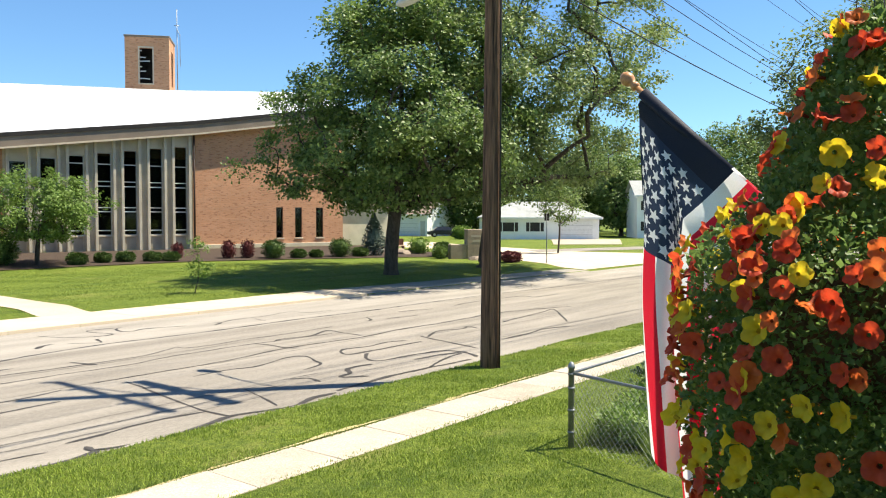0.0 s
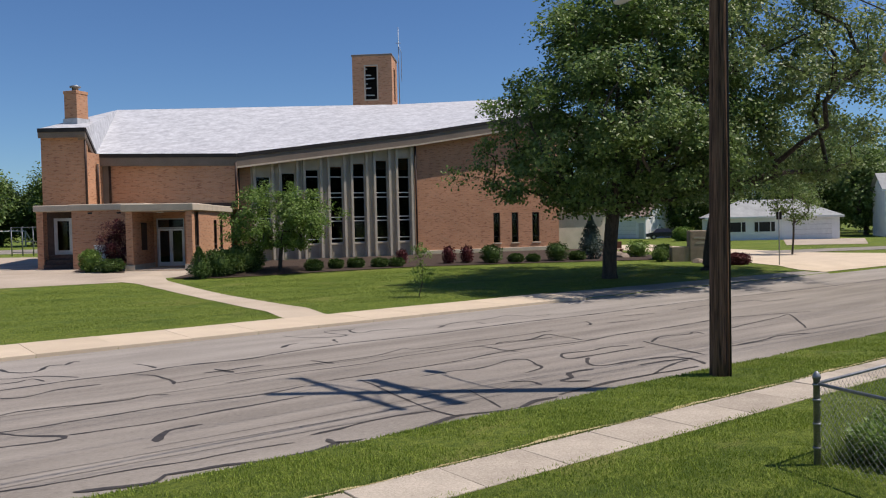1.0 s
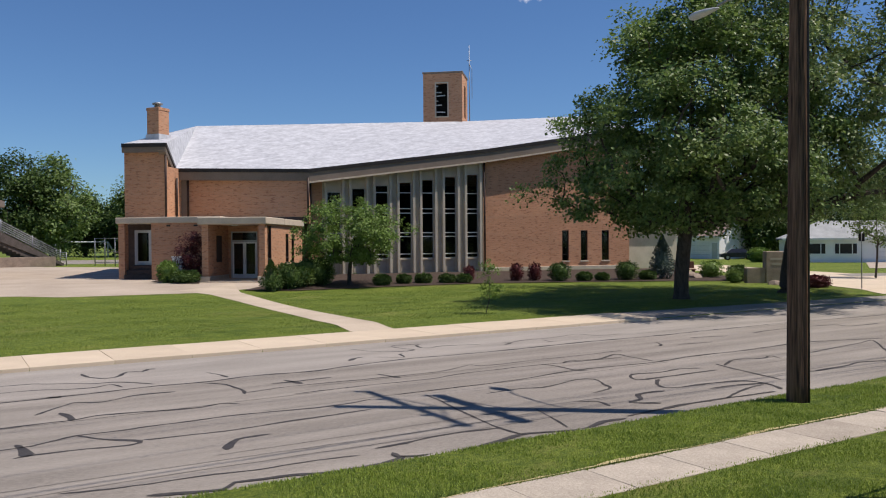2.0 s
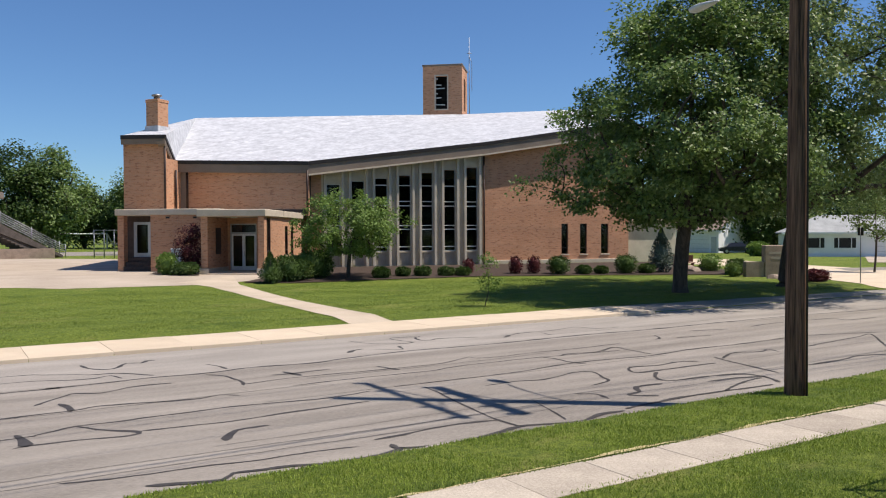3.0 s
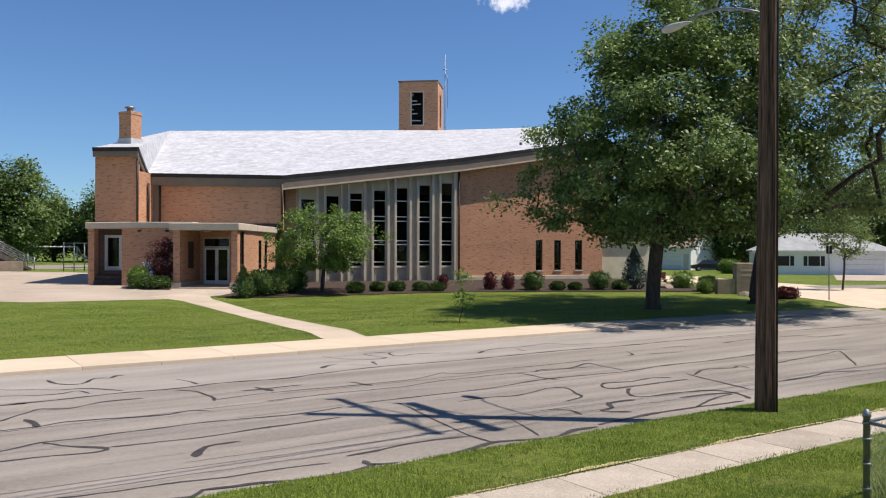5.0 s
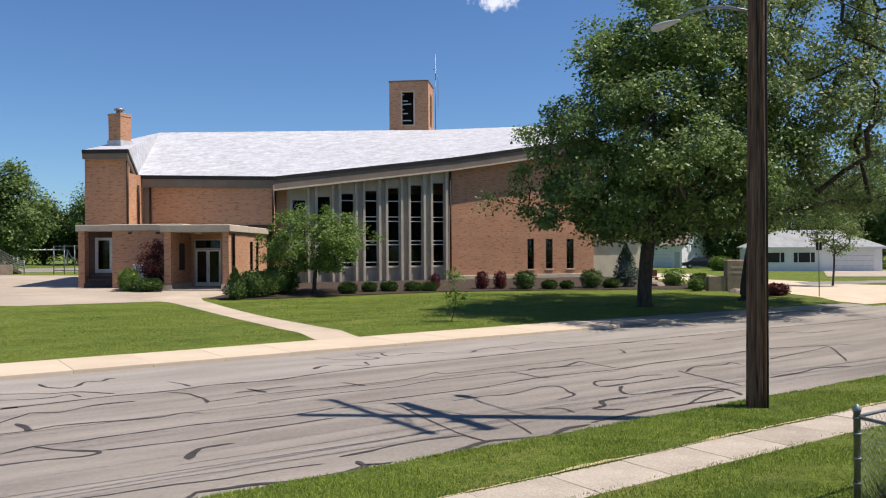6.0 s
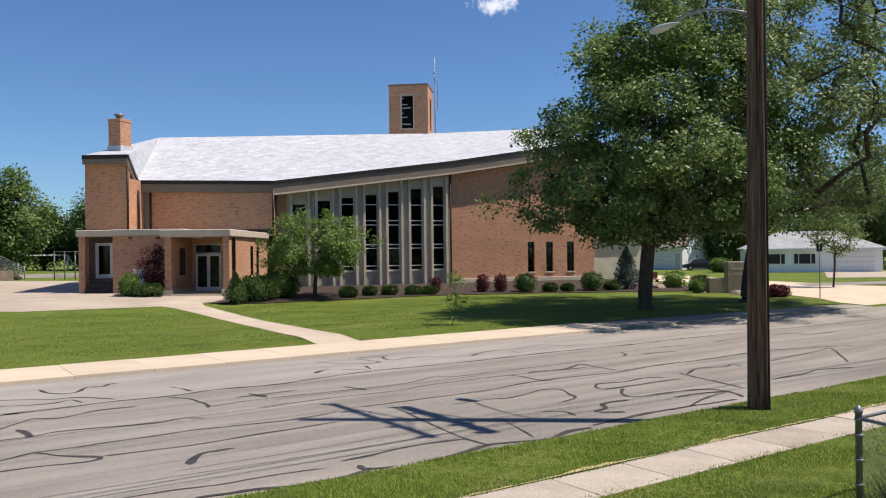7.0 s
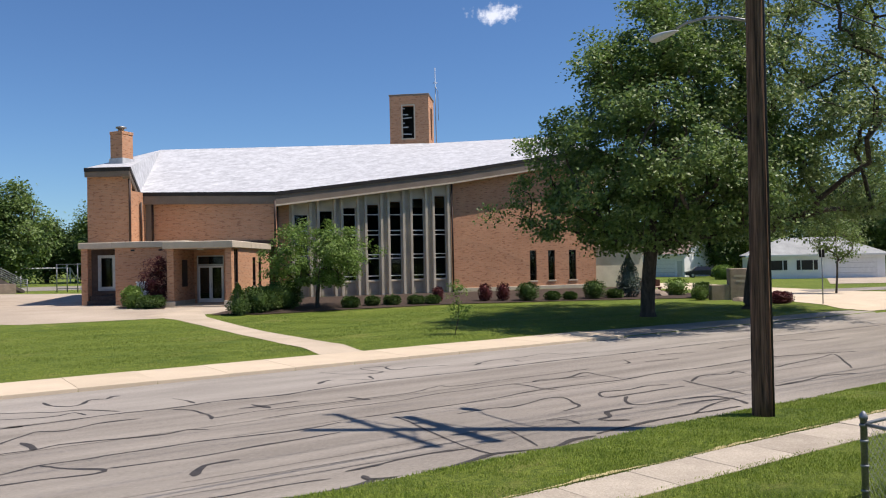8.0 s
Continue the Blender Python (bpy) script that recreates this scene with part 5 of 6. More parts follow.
def cloth(u, v, lift=0.0):
    """A place on the flag: u along the pole from its tip, v away from the pole, both 0 to 1."""
    start = axis * (0.10 + u * HOIST)
    run = v * FLY
    perp = Vector((0, 0, -1)) - axis * (-axis.z)
    perp.normalize()
    slack = 0.05 + 0.50 * u
    turn = ease((run - slack * 0.35) / max(0.08, slack * 0.65))
    d = min(run, slack)
    side = perp * (d - 0.18 * slack * turn * min(1, d / slack))
    p = start + side + Vector((0, 0, -1)) * max(0.0, run - slack)
    # gather towards the hanging edge, in pleats
    gather = ease(run / 0.9)
    x = u * HOIST
    p += RIGHT * (-0.06 * x * gather + 0.07 * v * v)
    p += AWAY * (0.055 * math.sin(u * 15.5 + 1.2 * v) * ease(run / 0.5) + 0.02 * math.sin(u * 33 + v * 5) * gather - 0.10 * u)
    p += RIGHT * (0.045 * math.cos(u * 15.5 + 0.6 * v) * gather)
    return p + AWAY * lift


STARS = [((7 / 13) * (row + 1) / 10, 0.075 + 0.325 * ((col + 0.5) / 6 if row % 2 == 0 else (col + 1) / 6)) for row in range(9) for col in range(6 if row % 2 == 0 else 5)]
STAR_R = 0.031


def in_star(u, v):
    """Whether a place on the cloth lies in the white dye of a star."""
    for u0, v0 in STARS:
        a, b = (u - u0) * HOIST, (v - v0) * FLY
        if abs(a) < STAR_R and abs(b) < STAR_R:
            turn = math.atan2(b, a) % (math.tau / 5)
            turn = min(turn, math.tau / 5 - turn)
            if math.hypot(a, b) < STAR_R * 0.37 / (0.37 * math.cos(turn) + 0.98 * math.sin(turn)):
                return True
    return False


NU, NV = 13 * 20, 240
bm = bmesh.new()
grid = [[bm.verts.new(cloth(i / NU, j / NV)) for j in range(NV + 1)] for i in range(NU + 1)]
CANTON_V = round(NV * 0.40)
SLEEVE_V = round(NV * 0.07)
for i in range(NU):
    for j in range(NV):
        f = bm.faces.new((grid[i][j], grid[i][j + 1], grid[i + 1][j + 1], grid[i + 1][j]))
        f.smooth = True
        stripe = i // 20
        if stripe < 7 and j < CANTON_V:
            f.material_index = 3 if j < SLEEVE_V else 1 if in_star((i + 0.5) / NU, (j + 0.5) / NV) else 2
        else:
            f.material_index = stripe % 2
part("cloth", bm, [FLAG_RED, FLAG_WHITE, FLAG_BLUE, FLAG_SLEEVE], flag, "striped nylon cloth with a navy star field")
bm = bmesh.new()
tube(bm, [axis * 0.085, axis * (0.10 + HOIST * 0.54)], 0.026, 12)
part("sleeve", bm, FLAG_SLEEVE, flag, "navy pole sleeve")
bm = bmesh.new()
tube(bm, [axis * (0.101 + HOIST * 0.54), axis * (0.10 + HOIST * 0.62)], 0.026, 12)
part("sleeve", bm, FLAG_WHITE, flag)
bm = bmesh.new()
tube(bm, [axis * (0.101 + HOIST * 0.62), axis * (0.10 + HOIST)], 0.026, 12)
part("sleeve", bm, FLAG_RED, flag)
for u0, v0 in STARS:
    bm = bmesh.new()
    ring = []
    for k in range(10):
        rad = STAR_R if k % 2 == 0 else STAR_R * 0.39
        a = k * math.pi / 5
        ring.append(bm.verts.new(cloth(max(0, u0 + rad * math.cos(a) / HOIST), max(0, v0 + rad * math.sin(a) / FLY), -0.003)))
    mid_v = bm.verts.new(cloth(u0, v0, -0.003))
    for k in range(10):
        bm.faces.new((mid_v, ring[k], ring[(k + 1) % 10]))
    part("star", bm, FLAG_WHITE, flag)
bm = bmesh.new()
tube(bm, [axis * 0.02, FOOT - KNOB], 0.0125, 12)
part("flagpole", bm, WOOD_KNOB, flag, "slim wooden flagpole")
bm = bmesh.new()
lathe(bm, [(0.012, -0.05), (0.020, -0.045), (0.020, -0.03), (0.014, -0.022), (0.026, -0.008), (0.031, 0.01), (0.027, 0.03), (0.014, 0.043), (0.003, 0.046)], 18)
kn = part("knob", bm, WOOD_KNOB, flag, "turned wooden knob")
kn.matrix_local = (-axis).to_track_quat("Z", "Y").to_matrix().to_4x4()

# ---- hanging basket ----
BASKET = Vector((1.180, 0.180, 2.650))
basket = thing("hanging_basket", "hanging basket of red, orange and yellow trumpet flowers", "flower basket", Matrix.Translation(BASKET))
bm = bmesh.new()
lathe(bm, [(0.02, -0.09), (0.09, -0.07), (0.13, 0.0), (0.145, 0.07), (0.15, 0.09), (0.13, 0.09), (0.11, 0.04), (0.02, 0.03)], 20)
part("pot", bm, COIR, basket)
for k in range(3):
    bm = bmesh.new()
    tube(bm, [(0.14 * math.cos(k * 2.09), 0.14 * math.sin(k * 2.09), 0.08), (0.03 * math.cos(k * 2.09), 0.03 * math.sin(k * 2.09), 0.26), (0, 0, 0.62)], 0.0007, 5)
    part("hanger_wire", bm, CABLE, basket)
bm = bmesh.new()
tube(bm, [(0, 0, 0.60), (0.02, 0, 0.66), (0.02, 0, 0.70), (0, 0, 0.73)], 0.004, 6)
part("hook", bm, GALVANISED, basket)
r = np.random.default_rng(77)


def bush_point(shell):
    """A place in the trailing mass: a ragged drop that hangs below the pot."""
    wide = 0.0
    while r.random() > wide / 0.215:
        z = r.uniform(-0.46, 0.40)
        if z > 0.09:
            wide = 0.215 - 0.095 * ease((z - 0.09) / 0.11) - 0.09 * max(0.0, (z - 0.20) / 0.20)
        else:
            wide = 0.215 * math.sqrt(max(0.05, 1 - ((z - 0.05) / 0.56) ** 2))
    a = r.uniform(0, math.tau)
    wide *= 1 + 0.14 * noise.noise((math.cos(a) * 2.4, math.sin(a) * 2.4, z * 6))
    k = shell if shell else r.random() ** 0.35
    return np.array([wide * k * math.cos(a), wide * k * math.sin(a), z])


pts = np.array([bush_point(0) for _ in range(52000)])
ob = new("foliage", leaf_mesh("foliage", pts, 0.0105, BASKET_LEAF, 78, 0.2))
ob.parent = basket
bm = bmesh.new()
for k in range(5):
    e = bush_point(1.0)
    tube(bm, [(e[0] * 0.25, e[1] * 0.25, 0.08), (e[0] * 0.5, e[1] * 0.5, 0.5 * (0.08 + e[2]) + 0.03), tuple(e * 0.97)], [0.0012, 0.001, 0.0008], 4, False)
tagged(part("trailing_stem", bm, STEM, basket), kind="stuff")


def bloom(petal, throat):
    """A five-lobed trumpet with a dark throat."""
    bm = bmesh.new()
    rings = []
    n = 40
    for j, (rad, z) in enumerate(((0.0025, -0.018), (0.0035, -0.006), (0.008, 0.0), (0.0145, 0.0035), (0.0205, 0.003))):
        ring = []
        for k in range(n):
            a = k * math.tau / n
            lobe = 1 - 0.16 * (1 - abs(math.cos(2.5 * a)) ** 0.7) * (j / 4) ** 2
            wave = 0.0022 * math.sin(5 * a + 1) * (j / 4) ** 2 + 0.0008 * math.sin(13 * a) * (j / 4) ** 3
            ring.append(bm.verts.new((rad * lobe * math.cos(a), rad * lobe * math.sin(a), z + wave)))
        rings.append(ring)
    for j in range(4):
        for k in range(n):
            f = bm.faces.new((rings[j][k], rings[j][(k + 1) % n], rings[j + 1][(k + 1) % n], rings[j + 1][k]))
            f.smooth = True
            f.material_index = 1 if j < 1 else 0
    return mesh_of("flower", bm, [petal, throat])


kinds = [bloom(PETAL_RED, THROAT), bloom(PETAL_ORANGE, THROAT), bloom(PETAL_YELLOW, GOLD_THROAT)]
for k in range(620):
    p = bush_point(1.06)
    yellow = 0.36 if p[2] < 0 else 0.26
    ob = new("flower", kinds[2] if r.random() < yellow else kinds[int(r.random() < 0.35)])
    ob.parent = basket
    out = Vector((p[0] + r.normal() * 0.09, p[1] + r.normal() * 0.09, 0.05 + r.normal() * 0.08)).normalized()
    ob.matrix_local = Matrix.Translation(p) @ out.to_track_quat("Z", "Y").to_matrix().to_4x4() @ Matrix.Scale(r.uniform(0.56, 0.88), 4)

# ---- porch round the camera ----
single("porch_floor", boxes((-3, 3.65, -2.2, 0.55, 1.02, 1.14)), OLD_CONCRETE, "grey porch floor", "porch floor", kind="structure")
single("porch_foundation", boxes((-2.9, 3.6, -2.1, 0.45, 0.0, 1.018)), RUST_BRICK, "brick porch foundation", "foundation", kind="structure")
single("wall_house", boxes((-6, 5, -2.5, -2.21, 0.0, 4.6)), WHITE_SIDING, "plain white house wall", "wall", kind="structure")
single("porch_roof", boxes((-3.2, 3.75, -2.2, -0.50, 3.62, 3.80)), PORCH_PAINT, "white porch ceiling and roof edge", "porch roof", kind="structure")
single("porch_beam", boxes((-3.0, 3.6, -0.68, -0.54, 3.46, 3.617)), PORCH_PAINT, "white porch beam", "beam", kind="structure")
bm = bmesh.new()
tube(bm, [(BASKET.x, -0.55, 3.53), (BASKET.x, -0.2, 3.58), (BASKET.x, 0.10, 3.56), (BASKET.x, BASKET.y, 3.52), (BASKET.x, BASKET.y, BASKET.z + 0.74)], 0.006, 8)
single("basket_hanger", bm, DARK_METAL, "black iron hanger holding the flower basket", "hanger")
single("porch_post", boxes((3.42, 3.56, 0.36, 0.50, 1.14, 3.617), bevel=0.008), PORCH_PAINT, "white square porch post", "post", kind="structure")

# ---- houses and street things beyond ----


def sloped_board(x0, x1, rise, y0, y1, below, above):
    """A board that climbs from x0 to x1."""
    bm = bmesh.new()
    a = [bm.verts.new((x, y, z)) for y in (y0, y1) for x, z in ((x0, max(-0.05, below)), (x0, above), (x1, rise + above), (x1, rise + below))]
    for q in ((0, 1, 2, 3), (7, 6, 5, 4), (1, 5, 6, 2), (0, 4, 5, 1), (3, 2, 6, 7), (0, 3, 7, 4)):
        bm.faces.new([a[i] for i in q])
    bmesh.ops.recalc_face_normals(bm, faces=bm.faces)
    return bm



def house(name, label, m, wide, deep, eave, ridge, hip, wall_mat, roof_mat, openings, over=0.4):
    h = thing(name, label, "house", m)
    bm = bmesh.new()
    box(bm, 0, wide, 0, deep, -0.2, eave)
    if not hip:
        a = [bm.verts.new(c) for c in ((0, 0, eave), (0, deep, eave), (0, deep / 2, ridge - 0.1), (wide, 0, eave), (wide, deep, eave), (wide, deep / 2, ridge - 0.1))]
        bm.faces.new((a[0], a[2], a[1]))
        bm.faces.new((a[3], a[4], a[5]))
    part("wall", bm, wall_mat, h)
    bm = bmesh.new()
    ins = deep / 2 if hip else -over
    for lift in (0.0, 0.14):
        e = [bm.verts.new(c) for c in ((-over, -over, eave - 0.1 + lift), (wide + over, -over, eave - 0.1 + lift), (wide + over, deep + over, eave - 0.1 + lift), (-over, deep + over, eave - 0.1 + lift), (ins, deep / 2, ridge + lift), (wide - ins, deep / 2, ridge + lift))]
        bm.faces.new((e[0], e[1], e[5], e[4]))
        bm.faces.new((e[2], e[3], e[4], e[5]))
        if hip:
            bm.faces.new((e[1], e[2], e[5]))
            bm.faces.new((e[3], e[0], e[4]))
    part("roof", bm, roof_mat, h)
    part("fascia", boxes((-over, wide + over, -over - 0.03, -over, eave - 0.22, eave + 0.04)), WHITE_PAINT, h)
    for kind, x0, x1, z0, z1 in openings:
        if kind == "window":
            w = part("window", boxes((x0 - 0.08, x0, -0.05, 0, z0, z1), (x1, x1 + 0.08, -0.05, 0, z0, z1), (x0 - 0.08, x1 + 0.08, -0.05, 0, z1, z1 + 0.08), (x0 - 0.1, x1 + 0.1, -0.08, 0, z0 - 0.08, z0)), WHITE_PAINT, h)
            part("pane", boxes((x0, x1, -0.02, -0.004, z0, z1)), DARK_METAL, w)
            for a, b in ((x0 - 0.5, x0 - 0.1), (x1 + 0.1, x1 + 0.5)):
                part("shutter", boxes((a, b, -0.05, -0.004, z0, z1)), DARK_METAL, w)
        else:
            d = part(kind, boxes((x0, x1, -0.04, -0.004, z0, z1), bevel=0.01), WHITE_PAINT if kind == "garage_door" else FRAME_LIGHT, h)
            for k in range(1, 4):
                z = z0 + (z1 - z0) * k / 4
                part("groove", boxes((x0 + 0.05, x1 - 0.05, -0.055, -0.042, z - 0.02, z + 0.02)), FRAME_LIGHT, d)
    return h


house("ranch_house", "low white ranch house with a grey hip roof", pose(81.5, 57.5, 0.05, 0, 0, -49.5), 14.2, 8, 2.7, 4.6, True, WHITE_SIDING, GREY_SHINGLE,
      [("window", 2.2, 3.6, 1.0, 2.1), ("window", 5.6, 6.8, 1.0, 2.1), ("garage_door", 9.2, 13.4, 0.05, 2.3)])
house("gable_house", "white house with a brown gable roof and garage", pose(87.5, 81.7, 0.05, 0, 0, -80.7), 9.0, 9.0, 3.1, 6.0, False, WHITE_SIDING, TAN_SHINGLE, [("garage_door", 3.6, 7.6, 0.05, 2.4), ("entry_door", 7.9, 8.7, 0.1, 2.2), ("window", 0.9, 2.0, 1.0, 2.1)])
shrub("garden_bush", "bright green bush beside the parked car", (80.5, 60.3), 2.6, 1.7, YOUNG_LEAF, 150, 0.22, 1500, group="")
house("two_storey_house", "grey-white two-storey house among trees", pose(99, 45.5, 0.05, 0, 0, -55), 9, 8, 5.6, 7.6, False, WHITE_SIDING, GREY_SHINGLE, [("window", 1, 2, 1, 2.2), ("window", 1, 2, 3.7, 4.9), ("window", 5, 6, 3.7, 4.9), ("window", 5, 6, 1, 2.2)])

car = thing("car", "dark parked saloon car by the white house", "car", pose(87.4, 68.6, 0.07, 0, 0, -45))
bm = bmesh.new()
prof = [(-2.2, 0.35), (-2.25, 0.75), (-1.5, 0.92), (-0.9, 1.42), (0.6, 1.45), (1.2, 0.98), (2.1, 0.85), (2.25, 0.6), (2.2, 0.32)]
ra = [bm.verts.new((x, -0.85 if z < 1.2 else -0.65, z)) for x, z in prof]
rb = [bm.verts.new((x, 0.85 if z < 1.2 else 0.65, z)) for x, z in prof]
for i in range(len(prof)):
    j = (i + 1) % len(prof)
    bm.faces.new((ra[i], ra[j], rb[j], rb[i]))
bm.faces.new(ra[::-1])
bm.faces.new(rb)
bmesh.ops.recalc_face_normals(bm, faces=bm.faces)
part("body", bm, CAR_PAINT, car)
for x in (-1.35, 1.35):
    for y in (-0.8, 0.8):
        bm = bmesh.new()
        tube(bm, [(x, y - 0.11, 0.33), (x, y + 0.11, 0.33)], 0.33, 14)
        wheel = part("wheel", bm, RUBBER, car)
        bm = bmesh.new()
        tube(bm, [(x, y - 0.12, 0.33), (x, y + 0.12, 0.33)], 0.19, 12)
        part("rim", bm, FRAME_LIGHT, wheel)

sign = thing("church_sign", "sandstone block sign on the church lawn", "sign", pose(40.4, 30.2, 0.04, 0, 0, -30))
part("slab", boxes((0.35, 1.75, 0, 0.5, 0, 2.0), bevel=0.04), STONE, sign)
part("pier", boxes((-0.75, 0.347, 0.05, 0.5, 0, 1.05), bevel=0.03), STONE, sign)
for k, w in enumerate((0.9, 0.7)):
    part("lettering", boxes((1.05 - w / 2, 1.05 + w / 2, -0.012, -0.002, 1.5 - 0.3 * k, 1.62 - 0.3 * k)), PRECAST_PANEL, sign)
for k, (x, y, s) in enumerate(((41.1, 36.0, 0.6), (41.8, 35.4, 0.45), (40.6, 35.2, 0.5), (40.1, 29.0, 0.4))):
    bm = bmesh.new()
    bmesh.ops.create_icosphere(bm, subdivisions=2, radius=s)
    for v in bm.verts:
        v.co *= 1 + 0.3 * noise.noise(v.co * 2.2 + Vector((k * 3, 0, 0)))
        v.co.z = max(-0.1, v.co.z * 0.6)
    single("boulder", bm, STONE, "rough tan landscaping boulder", "boulder", "boulders", m=Matrix.Translation((x, y, land(x, y))))
bench = thing("bench", "brown wooden garden bench by the church", "bench", pose(40.4, 36.6, land(40.4, 36.6), 0, 0, -30))
part("seat", boxes((0, 1.4, 0, 0.45, 0.42, 0.48), bevel=0.01), RUST_BRICK, bench)
part("backrest", boxes((0, 1.4, 0.45, 0.5, 0.5, 0.95), bevel=0.01), RUST_BRICK, bench)
for x in (0.08, 1.24):
    part("leg", boxes((x, x + 0.08, 0.05, 0.42, -0.02, 0.418)), RUST_BRICK, bench)
sp = thing("street_sign_post", "thin metal sign post at the corner", "sign post", Matrix.Translation((39.9, 23.8, 0.06)))
bm = bmesh.new()
tube(bm, [(0, 0, -0.1), (0, 0, 3.0)], 0.03, 8)
part("post", bm, GALVANISED, sp)
part("plate", boxes((-0.02, 0.02, -0.15, 0.15, 2.55, 2.95)), DARK_METAL, sp)

# left of the church: ramp, rails, lot and goal
stair = thing("outside_stair", "dark outside stair with five grey metal rails", "stair", pose(10.4, 89.5, 0.62, 0, 0, 30))
bm = bmesh.new()
for k in range(16):
    box(bm, -0.42 * (k + 1), -0.42 * k, 0.0, 2.2, max(-0.05, 0.2 * k - 0.9), 0.2 * k + 0.2)
part("steps", bm, RAMP_DARK, stair)
part("stringer", sloped_board(0.0, -6.7, 3.2, -0.12, -0.004, -0.75, 0.22), RAMP_DARK, stair, "dark stair stringer")
for k in range(5):
    bm = bmesh.new()
    tube(bm, [(0.3, -0.08, 0.45 + 0.21 * k), (-0.2, -0.08, 0.5 + 0.21 * k), (-6.7, -0.08, 3.6 + 0.21 * k)], 0.035, 6)
    part("rail", bm, GALVANISED, stair)
for x, z in ((0.3, 0.0), (-0.4, 0.3), (-3.4, 1.7), (-6.6, 3.2)):
    bm = bmesh.new()
    tube(bm, [(x, -0.08, z - 0.1), (x, -0.08, z + 1.35)], 0.045, 8)
    part("post", bm, GALVANISED, stair)
single("loading_wall", boxes((0, 9, 0, 0.3, -0.1, 0.95), bevel=0.02), STONE, "low tan wall before the stair", "wall", m=pose(0.4, 86.6, 0.62, 0, 0, 0))
awning = thing("side_building", "brown wing with a flat overhanging roof", "building", pose(-10, 64, 0.6, 0, 0, -14))
part("wall", boxes((0, 10.4, 0, 8, -0.2, 5.0)), BRICK, awning)
part("roof", boxes((-0.5, 12.3, -1, 9, 5.003, 5.5), bevel=0.03), FASCIA, awning)
single("court", boxes((0, 30, 0, 22, 0, 0.03)), ASPHALT, "grey asphalt court behind the church", "paving", kind="structure", m=pose(6, 96, 0.62, 0, 0, -14))
goal = thing("soccer_goal", "white metal football goal on the field", "goal", pose(15.9, 146.0, 0.62, 0, 0, -20))
for name, a, b in (("post", (0, 0, 0), (0, 0, 2.5)), ("post", (8.0, 0, 0), (8.0, 0, 2.5)), ("crossbar", (0, 0, 2.5), (8.0, 0, 2.5)), ("stay", (0, 0, 2.5), (0.9, 2, 0)), ("stay", (8.0, 0, 2.5), (8.9, 2, 0))):
    bm = bmesh.new()
    tube(bm, [a, b], 0.11, 8)
    part(name, bm, WHITE_PAINT, goal)
gate = thing("mesh_gate", "grey metal gate beside the church", "gate", pose(12.9, 86.3, 0.62, 0, 0, -52))
for x in (0.0, 1.25, 2.5, 3.7):
    bm = bmesh.new()
    tube(bm, [(x, 0, -0.05), (x, 0, 2.75)], 0.05, 8)
    part("post", bm, GALVANISED, gate)
for z in (0.35, 1.35, 2.7):
    bm = bmesh.new()
    tube(bm, [(0, 0, z), (3.7, 0, z)], 0.035, 6)
    part("rail", bm, GALVANISED, gate)
cabinet = thing("utility_cabinet", "white metal utility cabinet beside the porch", "cabinet", pose(11.05, 46.9, land(11.05, 46.9), 0, 0, -36))
part("body", boxes((0, 0.62, 0, 0.45, 0, 1.35), bevel=0.03), WHITE_PAINT, cabinet)
part("lid", boxes((-0.03, 0.65, -0.03, 0.48, 1.353, 1.42), bevel=0.015), WHITE_PAINT, cabinet)

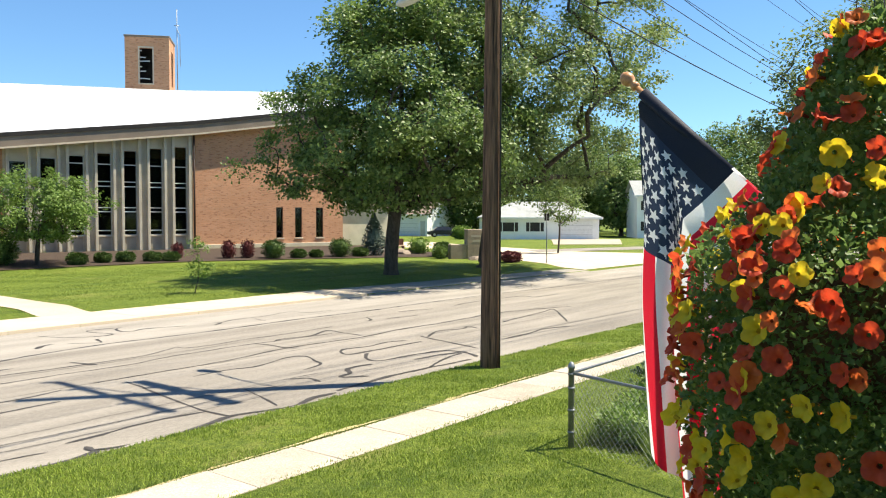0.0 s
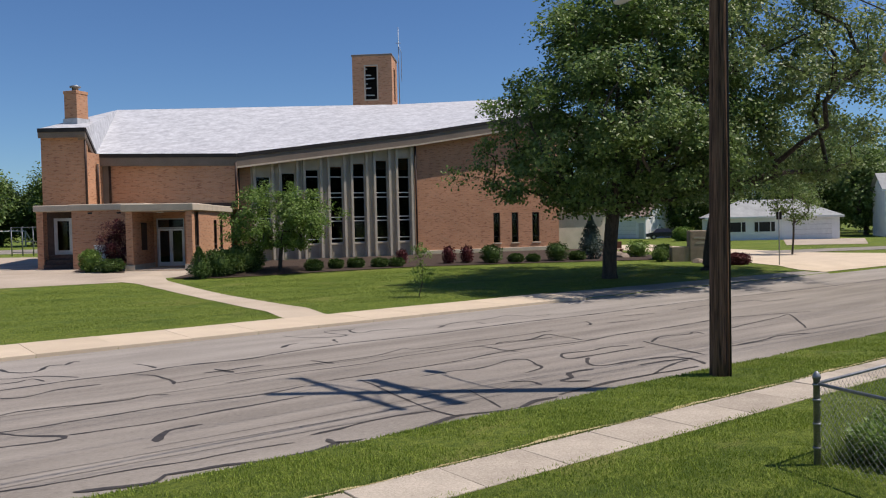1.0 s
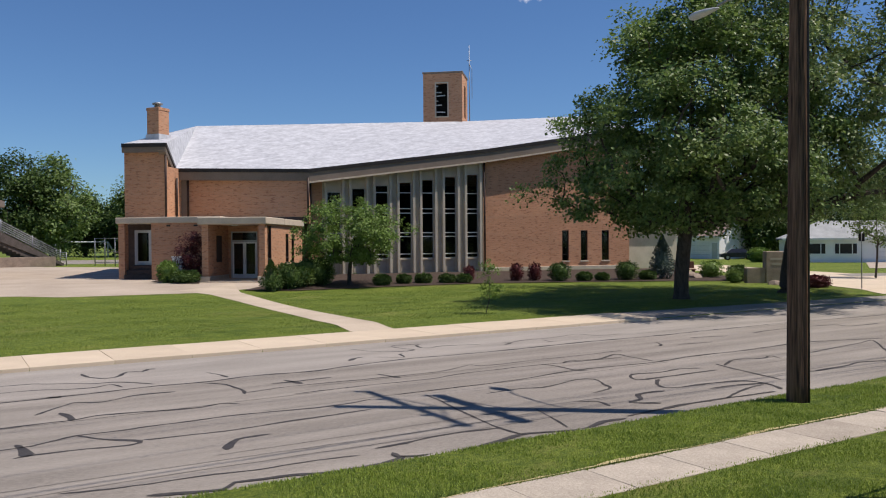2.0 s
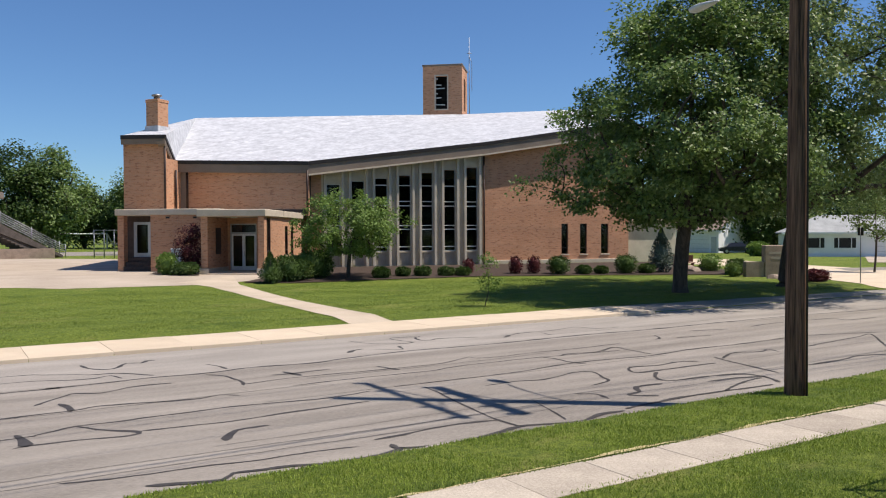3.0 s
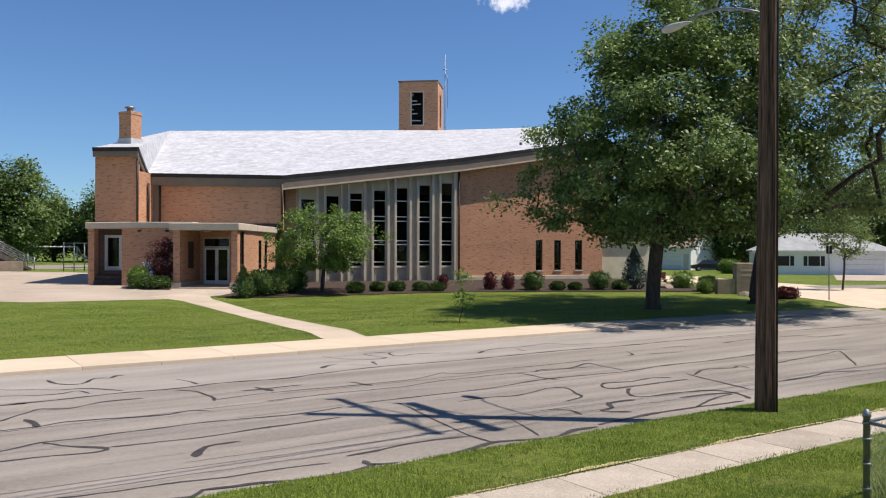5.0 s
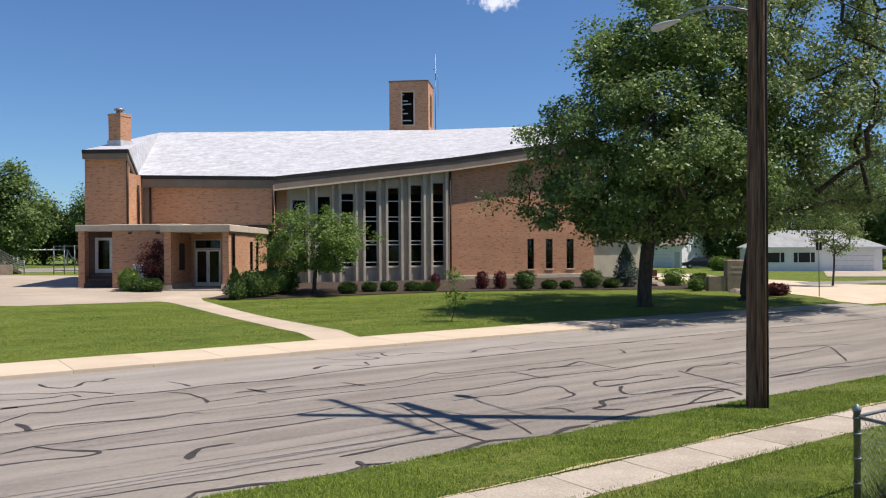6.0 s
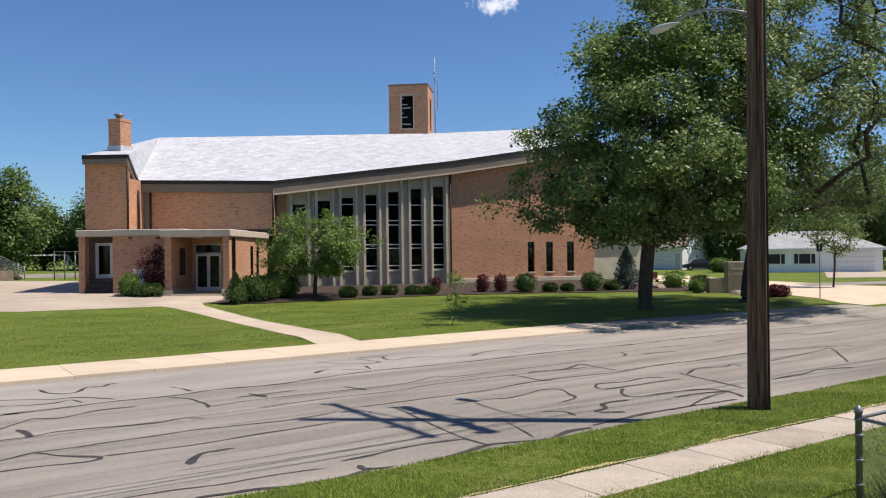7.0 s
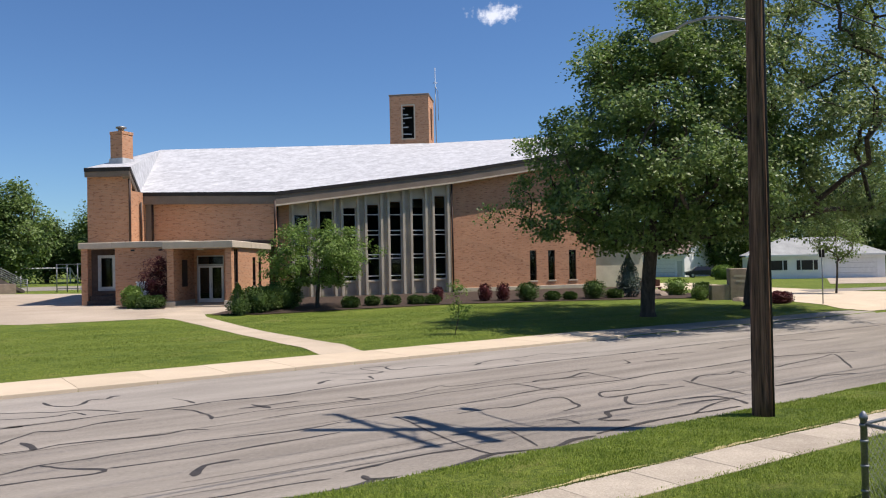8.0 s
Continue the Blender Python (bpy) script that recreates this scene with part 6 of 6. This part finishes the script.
# one small fair-weather cloud far off, a thin veil as part of the distant sky
CLOUD = bpy.data.materials.new("cloud_veil")
CLOUD.use_nodes = True
nt = CLOUD.node_tree
nt.nodes.clear()
co = nt.nodes.new("ShaderNodeTexCoord")
ns = nt.nodes.new("ShaderNodeTexNoise")
ns.inputs["Scale"].default_value = 0.045
ns.inputs["Detail"].default_value = 7.0
ns.inputs["Roughness"].default_value = 0.62
nt.links.new(co.outputs["Object"], ns.inputs["Vector"])
mp = nt.nodes.new("ShaderNodeMapping")
mp.inputs["Scale"].default_value = (1 / 58, 1, 1 / 26)
mp.inputs["Rotation"].default_value = (0, math.radians(14), 0)
nt.links.new(co.outputs["Object"], mp.inputs["Vector"])
ln = nt.nodes.new("ShaderNodeVectorMath")
ln.operation = 'LENGTH'
nt.links.new(mp.outputs["Vector"], ln.inputs[0])
fall = nt.nodes.new("ShaderNodeMath")
fall.operation = 'MULTIPLY_ADD'
fall.inputs[1].default_value = -0.42
nt.links.new(ln.outputs["Value"], fall.inputs[0])
nt.links.new(ns.outputs["Fac"], fall.inputs[2])
ramp = nt.nodes.new("ShaderNodeMapRange")
ramp.interpolation_type = 'SMOOTHSTEP'
ramp.inputs["From Min"].default_value = 0.16
ramp.inputs["From Max"].default_value = 0.48
ramp.inputs["To Max"].default_value = 0.7
nt.links.new(fall.outputs[0], ramp.inputs["Value"])
em = nt.nodes.new("ShaderNodeEmission")
em.inputs["Color"].default_value = (0.93, 0.96, 1.0, 1)
em.inputs["Strength"].default_value = 1.0
tr = nt.nodes.new("ShaderNodeBsdfTransparent")
mx = nt.nodes.new("ShaderNodeMixShader")
nt.links.new(ramp.outputs["Result"], mx.inputs[0])
nt.links.new(tr.outputs[0], mx.inputs[1])
nt.links.new(em.outputs[0], mx.inputs[2])
out = nt.nodes.new("ShaderNodeOutputMaterial")
nt.links.new(mx.outputs[0], out.inputs[0])
bm = bmesh.new()
quad = [bm.verts.new((x, 0, z)) for x, z in ((-90, -60), (90, -60), (90, 60), (-90, 60))]
bm.faces.new(quad)
single("cloud_backdrop", bm, CLOUD, "small white fair-weather cloud", "cloud", kind="structure", m=pose(924, 1177, 463, 0, 0, -38))
